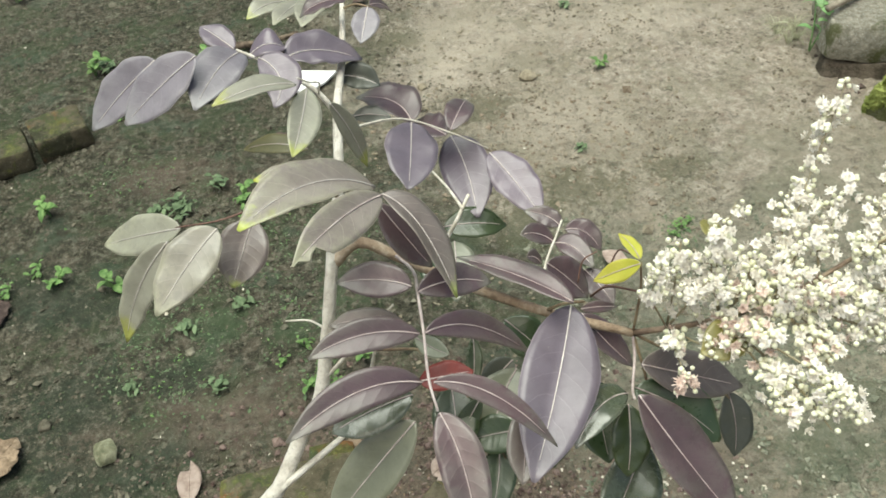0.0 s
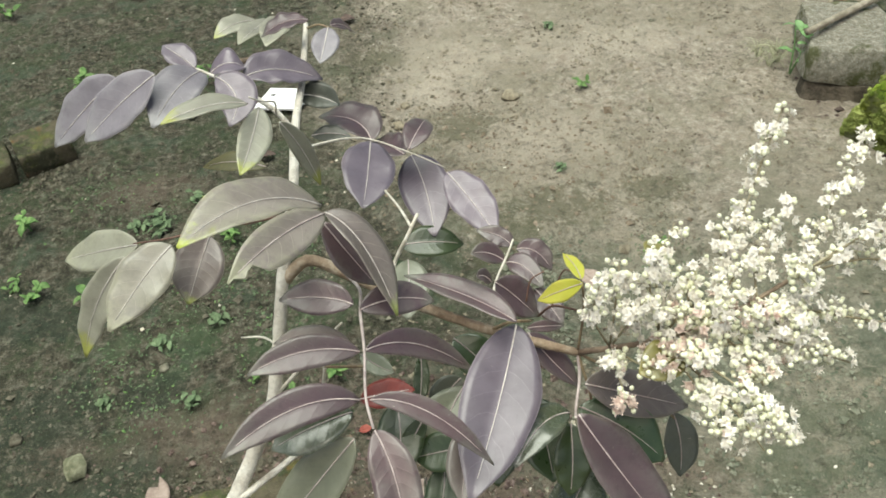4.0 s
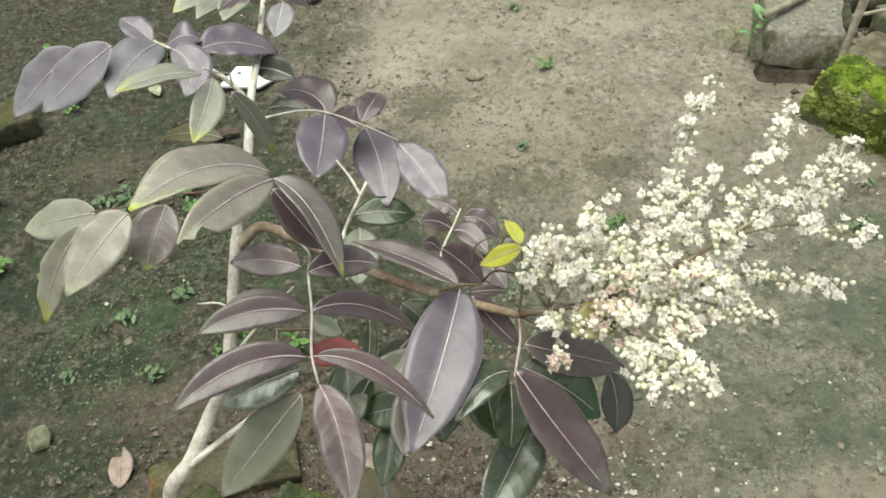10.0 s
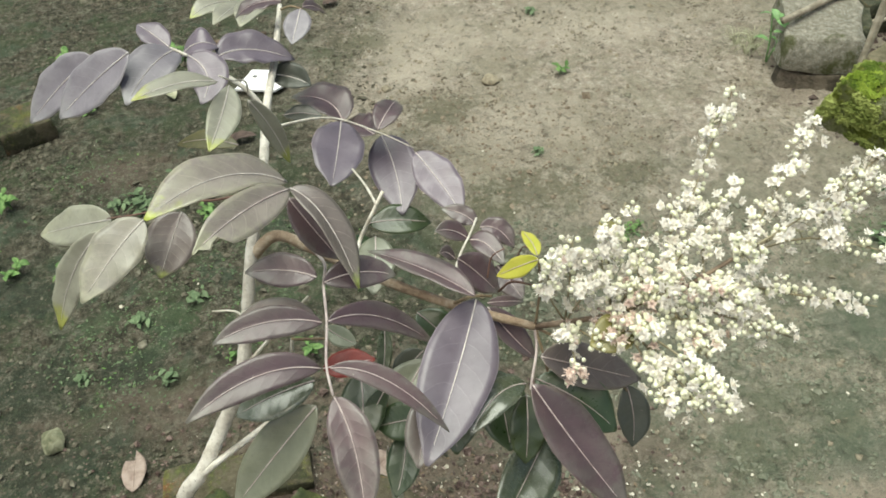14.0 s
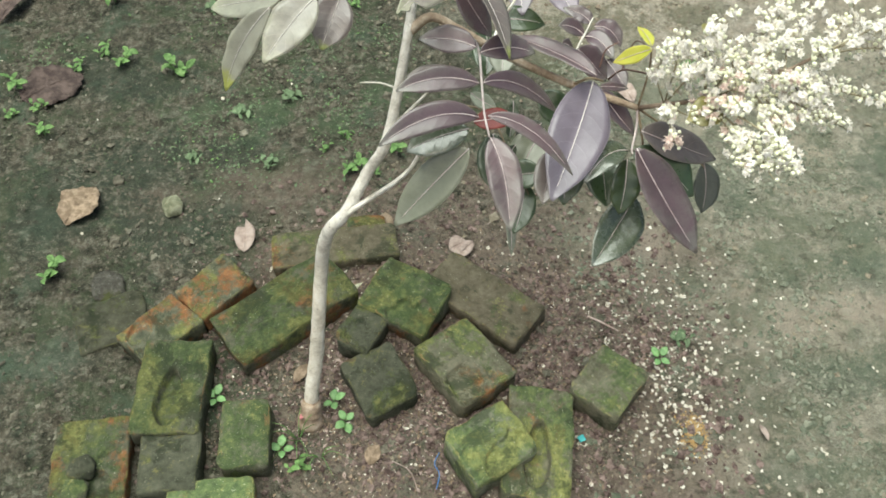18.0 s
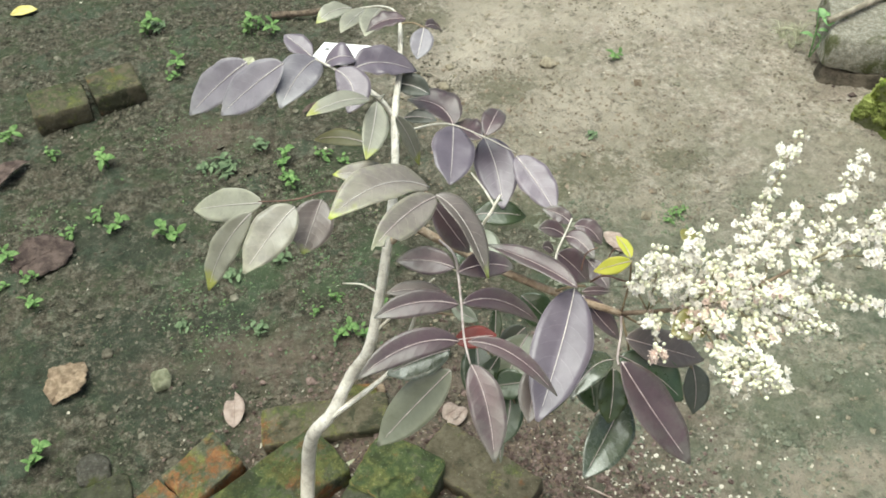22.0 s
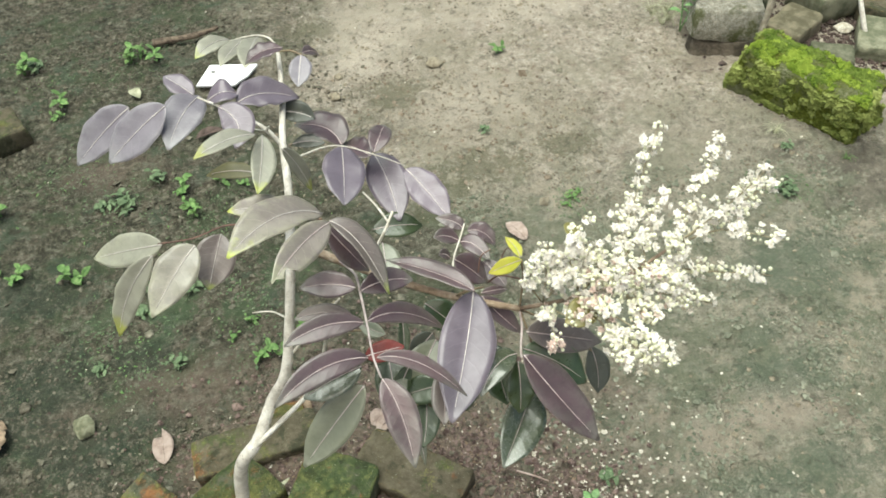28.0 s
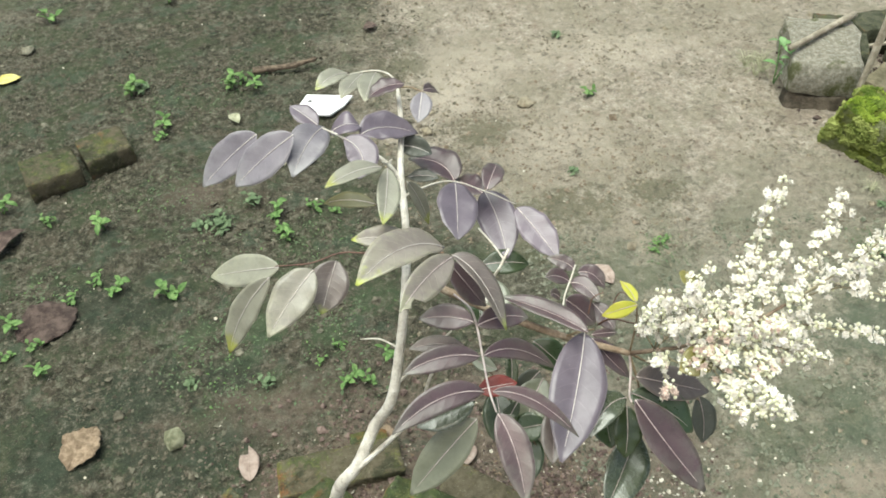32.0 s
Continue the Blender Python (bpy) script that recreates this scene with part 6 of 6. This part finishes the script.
dry_leaf((0.120, -0.080), (0.135, -0.045), 0.028, DRY, "ochre fallen leaf inside the brick ring", 23)
dry_leaf((-0.10, 1.38), (-0.02, 1.40), 0.03, DRYDARK, "shrivelled brown leaf on the soil", 25, 0.1, 0.3)

dry_leaf((0.808, -0.005), (0.816, -0.036), 0.011, DRYPINK, "small pale shrivelled petal on the soil", 29, 0.1, 0.2)
dry_leaf((0.046, 0.216), (0.096, 0.272), 0.010, DRYPALE, "narrow pale dry leaf between two bricks", 31, 0.1, 0.5, lift=0.028)
dry_leaf((0.262, 0.378), (0.300, 0.395), 0.040, DRYPINK, "pale grey fallen leaf beside the bricks", 33, 0.1, 0.2)
dry_leaf((-0.290, 1.655), (-0.262, 1.600), 0.034, DRYPALE, "small pale fallen leaf on the soil", 37, 0.1, 0.2)
dry_leaf((0.192, 0.512), (0.216, 0.514), 0.017, ORANGEBIT, "small red scrap of leaf on the soil", 35, 0.05, 0.1)


def pebble(x, y, size, seed, material=None, label="small grey pebble on the soil", flat=0.55, facets=3, on=None):
    bm = bmesh.new()
    bmesh.ops.create_icosphere(bm, subdivisions=facets, radius=size)
    for v in bm.verts:
        q = v.co / size
        v.co *= 1 + 0.35 * noise.noise(q * 1.3 + Vector((seed, 0, 0))) + 0.12 * noise.noise(q * 4 + Vector((0, seed, 0)))
        v.co.z *= flat
    if facets == 1:
        bmesh.ops.bevel(bm, geom=bm.edges[:], offset=size * 0.06, segments=2, affect="EDGES")
    ob = part("pebble", bm, material or PEBBLE, None, smooth=facets > 1)
    ob.location = (x, y, (ground_height(x, y) if on is None else on) + size * 0.45 * flat)
    return tagged(ob, label, "pebble", "pebbles on the soil")


pebble(-0.318, 0.490, 0.026, 1, OLIVESTONE, "angular olive-grey stone on the soil", 0.7, 1)
pebble(0.610, 1.575, 0.022, 2, CLODPALE, "pale clod of earth on the dry path")
pebble(0.300, 1.480, 0.016, 3, CLODPALE, "pale clod of earth on the dry path")
pebble(0.648, 1.142, 0.010, 4, label="small pale pebble on the soil")
pebble(0.969, 1.463, 0.009, 5, label="small pale pebble on the soil")
pebble(0.320, 1.580, 0.013, 6, CLODPALE, "pale clod of earth on the dry path")
pebble(1.100, 1.950, 0.010, 7, label="small pale pebble on the soil")
pebble(-0.200, 0.72, 0.010, 8)
pebble(-0.450, 0.57, 0.013, 9, CLOD, "dark clod of soil")
pebble(1.440, 1.010, 0.009, 11, CLODPALE, "pale clod of earth beside the mossy block")
pebble(1.885, 1.480, 0.026, 14, FALLEN, "pale scrap between the rubble bricks", 0.6)
pebble(-0.350, -0.100, 0.026, 22, DARKBRICK, "dark broken chunk on a mossy brick", 0.75, 1, 0.026)
pebble(-0.353, -0.135, 0.024, 25, GREENBRICK, "greenish broken chunk on a mossy brick", 0.6, 1, 0.026)
pebble(-1.02, 2.12, 0.022, 12)
pebble(-0.66, 2.25, 0.015, 13)
pebble(-0.405, 0.285, 0.034, 21, DARKROCK, "dark stone sunk in the soil", 0.4)


def chip():
    bm = bmesh.new()
    bmesh.ops.create_cube(bm, size=1)
    bmesh.ops.scale(bm, vec=(0.013, 0.011, 0.004), verts=bm.verts)
    bmesh.ops.bevel(bm, geom=bm.edges[:], offset=0.0008, segments=2, affect="EDGES")
    ob = part("plastic_chip", bm, TEAL, None, smooth=False)
    ob.matrix_world = pose(0.487, -0.035, ground_height(0.487, -0.035) + 0.006, 8, 12, 30)
    return tagged(ob, "small teal plastic chip beside a brick", "plastic chip")


chip()
tagged(tube("blue_thread", [(0.235, -0.125, 0.006), (0.240, -0.100, 0.010), (0.232, -0.080, 0.006), (0.240, -0.060, 0.007)], 0.0008, 0.0008, BLUE, None, 5), "scrap of blue thread on the litter", "thread")
tagged(tube("pale_straw", [(0.525, 0.215, 0.008), (0.55, 0.200, 0.010), (0.580, 0.182, 0.008)], 0.0022, 0.0016, DRYPINK, None, 6, 0.2), "pale dry stalk lying on the soil", "straw")
tagged(tube("dry_straw", [(0.16, -0.075, 0.006), (0.19, -0.095, 0.011), (0.205, -0.13, 0.008)], 0.0010, 0.0008, DRYPINK, None, 5, 0.2), "thin dry straw in the litter", "straw")


# ---- crumbs, litter and fallen blossom: too many to count ----
def scatter(name, count, place, size, material, label, category, seed, flat=0.6, kind="crumb"):
    rng = random.Random(seed)
    v, f = [], []
    made = 0
    while made < count:
        q = place(rng)
        if q is None:
            continue
        made += 1
        x, y = q
        r = size * math.exp(rng.gauss(0, 0.45 if kind == "crumb" else 0.25))
        c = Vector((x, y, ground_height(x, y) + r * 0.2))
        m = Euler((rng.uniform(-0.5, 0.5), rng.uniform(-0.5, 0.5), rng.uniform(0, 6.28))).to_matrix()
        o = len(v)
        if kind == "crumb":
            pts = [Vector((1, 0, 0)), Vector((0, 1, 0)), Vector((-1, 0, 0)), Vector((0, -1, 0)), Vector((0, 0, flat)), Vector((0, 0, -flat))]
            v += [c + m @ (p * (r * rng.uniform(0.7, 1.3))) for p in pts]
            f += [(o, o + 1, o + 4), (o + 1, o + 2, o + 4), (o + 2, o + 3, o + 4), (o + 3, o, o + 4), (o + 1, o, o + 5), (o + 2, o + 1, o + 5), (o + 3, o + 2, o + 5), (o, o + 3, o + 5)]
        elif kind == "flake":
            w = r * rng.uniform(0.3, 0.6)
            pts = [Vector((-r, 0, 0)), Vector((0, w, r * 0.2)), Vector((r, 0, 0)), Vector((0, -w, r * 0.2)), Vector((0, 0, -0.0012))]
            v += [c + m @ p for p in pts]
            f += [(o, o + 3, o + 2, o + 1), (o, o + 1, o + 4), (o + 1, o + 2, o + 4), (o + 2, o + 3, o + 4), (o + 3, o, o + 4)]
        else:
            for k in range(5):
                a = k * 1.257 + rng.uniform(-0.3, 0.3)
                d, s = Vector((math.cos(a), math.sin(a), 0.25)), Vector((-math.sin(a), math.cos(a), 0))
                o = len(v)
                v += [c + m @ p for p in (Vector((0, 0, 0)), d * r * 0.6 + s * r * 0.45, d * r, d * r * 0.6 - s * r * 0.45, Vector((0, 0, -r * 0.2)))]
                f += [(o, o + 3, o + 2, o + 1), (o, o + 1, o + 4), (o + 2, o + 3, o + 4), (o + 1, o + 2, o + 4), (o + 3, o, o + 4)]
    return tagged(link_mesh(name, v, f, material, None, smooth=False), label, category, kind="stuff")


def damp(rng):
    x, y = rng.uniform(-1.2, 0.6), rng.uniform(-0.3, 2.3)
    return (x, y) if noise.noise((x * 3.5, y * 3.5, 2)) + 0.45 > rng.random() and x < 0.15 + 0.3 * rng.random() + (0.35 if y < 0.5 else 0) else None


def dry_side(rng):
    x, y = rng.uniform(0.1, 1.9), rng.uniform(-0.3, 2.5)
    return (x, y) if noise.noise((x * 4, y * 4, 7)) + 0.4 > rng.random() else None


def bed(rng):
    x, y = rng.gauss(0.24, 0.22), rng.gauss(0.09, 0.15)
    return (x, y) if -0.3 < x < 0.75 else None


def bed_wide(rng):
    x, y = rng.gauss(0.30, 0.26), rng.gauss(0.14, 0.20)
    return (x, y) if -0.3 < x < 0.80 and noise.noise((x * 9, y * 9, 4)) + 0.55 > rng.random() else None


def film_side(rng):
    x, y = rng.uniform(0.50, 1.55), rng.uniform(-0.3, 1.0)
    return (x, y) if noise.noise((x * 6, y * 6, 11)) + 0.5 * noise.noise((x * 21, y * 21, 2)) + 0.25 > rng.random() else None


def path_side(rng):
    x, y = rng.uniform(0.25, 1.6), rng.uniform(0.9, 2.4)
    return (x, y) if noise.noise((x * 5, y * 5, 15)) + 0.6 * noise.noise((x * 17, y * 17, 6)) > 0.6 * rng.random() else None


def under_blossom(rng):
    if rng.random() < 0.62:
        return rng.gauss(0.665, 0.065), rng.gauss(0.09, 0.11)
    return rng.gauss(0.70, 0.17), rng.gauss(0.16, 0.19)


def open_ground(rng):
    return rng.uniform(-1.1, 1.6), rng.uniform(0.2, 2.3)


PATCHES = [(-0.30, 1.16, 0.12), (-0.05, 1.08, 0.10), (0.06, 0.62, 0.10), (-0.22, 0.80, 0.10), (-0.55, 1.75, 0.14), (-0.30, 1.78, 0.12), (-0.10, 0.92, 0.10), (1.40, 0.86, 0.06), (0.85, 0.93, 0.05),
           (-0.70, 0.95, 0.08), (0.02, 0.80, 0.08), (0.12, 1.02, 0.08), (-0.20, 0.62, 0.09), (-0.32, 0.70, 0.07), (-0.45, 1.30, 0.10)]


def patches(rng):
    x, y, r = PATCHES[rng.randrange(len(PATCHES))]
    return rng.gauss(x, r * 0.6), rng.gauss(y, r * 0.6)


scatter("soil_crumbs", 10000, damp, 0.0034, CLOD, "dark crumbs of damp soil", "soil", 1)
scatter("pale_crumbs", 2600, dry_side, 0.0034, CLODPALE, "pale crumbs of dry earth", "soil", 2)
scatter("grey_crumbs", 1200, damp, 0.0040, PEBBLE, "pale grit on the damp soil", "soil", 3)
BEDCRUMB = plain("bed_crumb", (0.060, 0.042, 0.036), (0.225, 0.168, 0.145), 60, 0.95, 0.1, 0.8, 0.004)
FILMCRUMB = plain("greenish_crumb", (0.085, 0.098, 0.068), (0.220, 0.225, 0.170), 40, 0.95, 0.1, 0.6, 0.004)
PATHCRUMB = plain("dark_path_crumb", (0.130, 0.112, 0.084), (0.290, 0.255, 0.195), 40, 0.95, 0.1, 0.6, 0.004)
scatter("bed_crumbs", 7000, bed_wide, 0.0036, BEDCRUMB, "purplish-brown crumbs of earth and rotted leaf", "soil", 21, 0.7)
scatter("film_crumbs", 7000, film_side, 0.0032, FILMCRUMB, "grey-green crumbs of trodden earth", "soil", 22, 0.45)
scatter("path_crumbs", 2200, path_side, 0.0030, PATHCRUMB, "dark brown crumbs on the dry path", "soil", 23, 0.55)
scatter("leaf_litter", 3800, bed, 0.0034, DRY, "brown bits of dead leaf in the brick ring", "leaf litter", 4, kind="flake")
scatter("rotting_litter", 2200, lambda r: bed(r) if r.random() < 0.4 else damp(r), 0.0034, DRYDARK, "dark rotting bits of leaf on the soil", "leaf litter", 5, kind="flake")
scatter("dark_litter", 3200, bed, 0.0046, DRYDARK, "purplish-brown bits of dead leaf in the brick ring", "leaf litter", 15, kind="flake")
scatter("husk_litter", 900, bed, 0.0042, DRYPINK, "pinkish husks and bits of stalk in the brick ring", "leaf litter", 16, kind="flake")
scatter("bed_blossom", 110, bed, 0.0042, FALLEN, "cream fallen flowers in the brick ring", "fallen flowers", 17, kind="flower")
scatter("pale_litter", 2200, bed, 0.0020, FALLEN, "pale bits of petal and husk in the brick ring", "leaf litter", 10, kind="flake")
scatter("rubble_soil", 1800, lambda r: (r.gauss(1.80, 0.14), r.gauss(1.45, 0.16)), 0.0055, DRYDARK, "dark crumbs between the rubble bricks", "soil", 11)
scatter("brown_crumbs", 900, lambda r: (r.gauss(0.55, 0.22), r.gauss(1.30, 0.16)), 0.0030, EARTHCRUMB, "brown crumbs of trodden earth", "soil", 14)
scatter("fallen_blossom", 720, under_blossom, 0.0033, FALLEN, "cream fallen flowers on the soil", "fallen flowers", 6, kind="flower")
scatter("stray_blossom", 120, open_ground, 0.0030, FALLEN, "cream fallen flowers on the soil", "fallen flowers", 7, kind="flower")
scatter("ochre_sand", 1100, lambda r: (r.gauss(0.690, 0.011), r.gauss(-0.020, 0.018)), 0.0013, OCHRE, "spilt patch of ochre sand on the soil", "sand", 13, 0.4)
scatter("ground_cover", 2800, patches, 0.0036, WEEDGREY, "low grey-green creeping weeds", "weeds", 8, kind="flake")
scatter("moss_tufts", 6000, damp, 0.0026, MOSSTUFT, "tiny grey-green moss tufts on the damp soil", "moss", 12, kind="flake")
scatter("bright_cover", 220, patches, 0.0036, WEED, "low bright green creeping weeds", "weeds", 9, kind="flake")
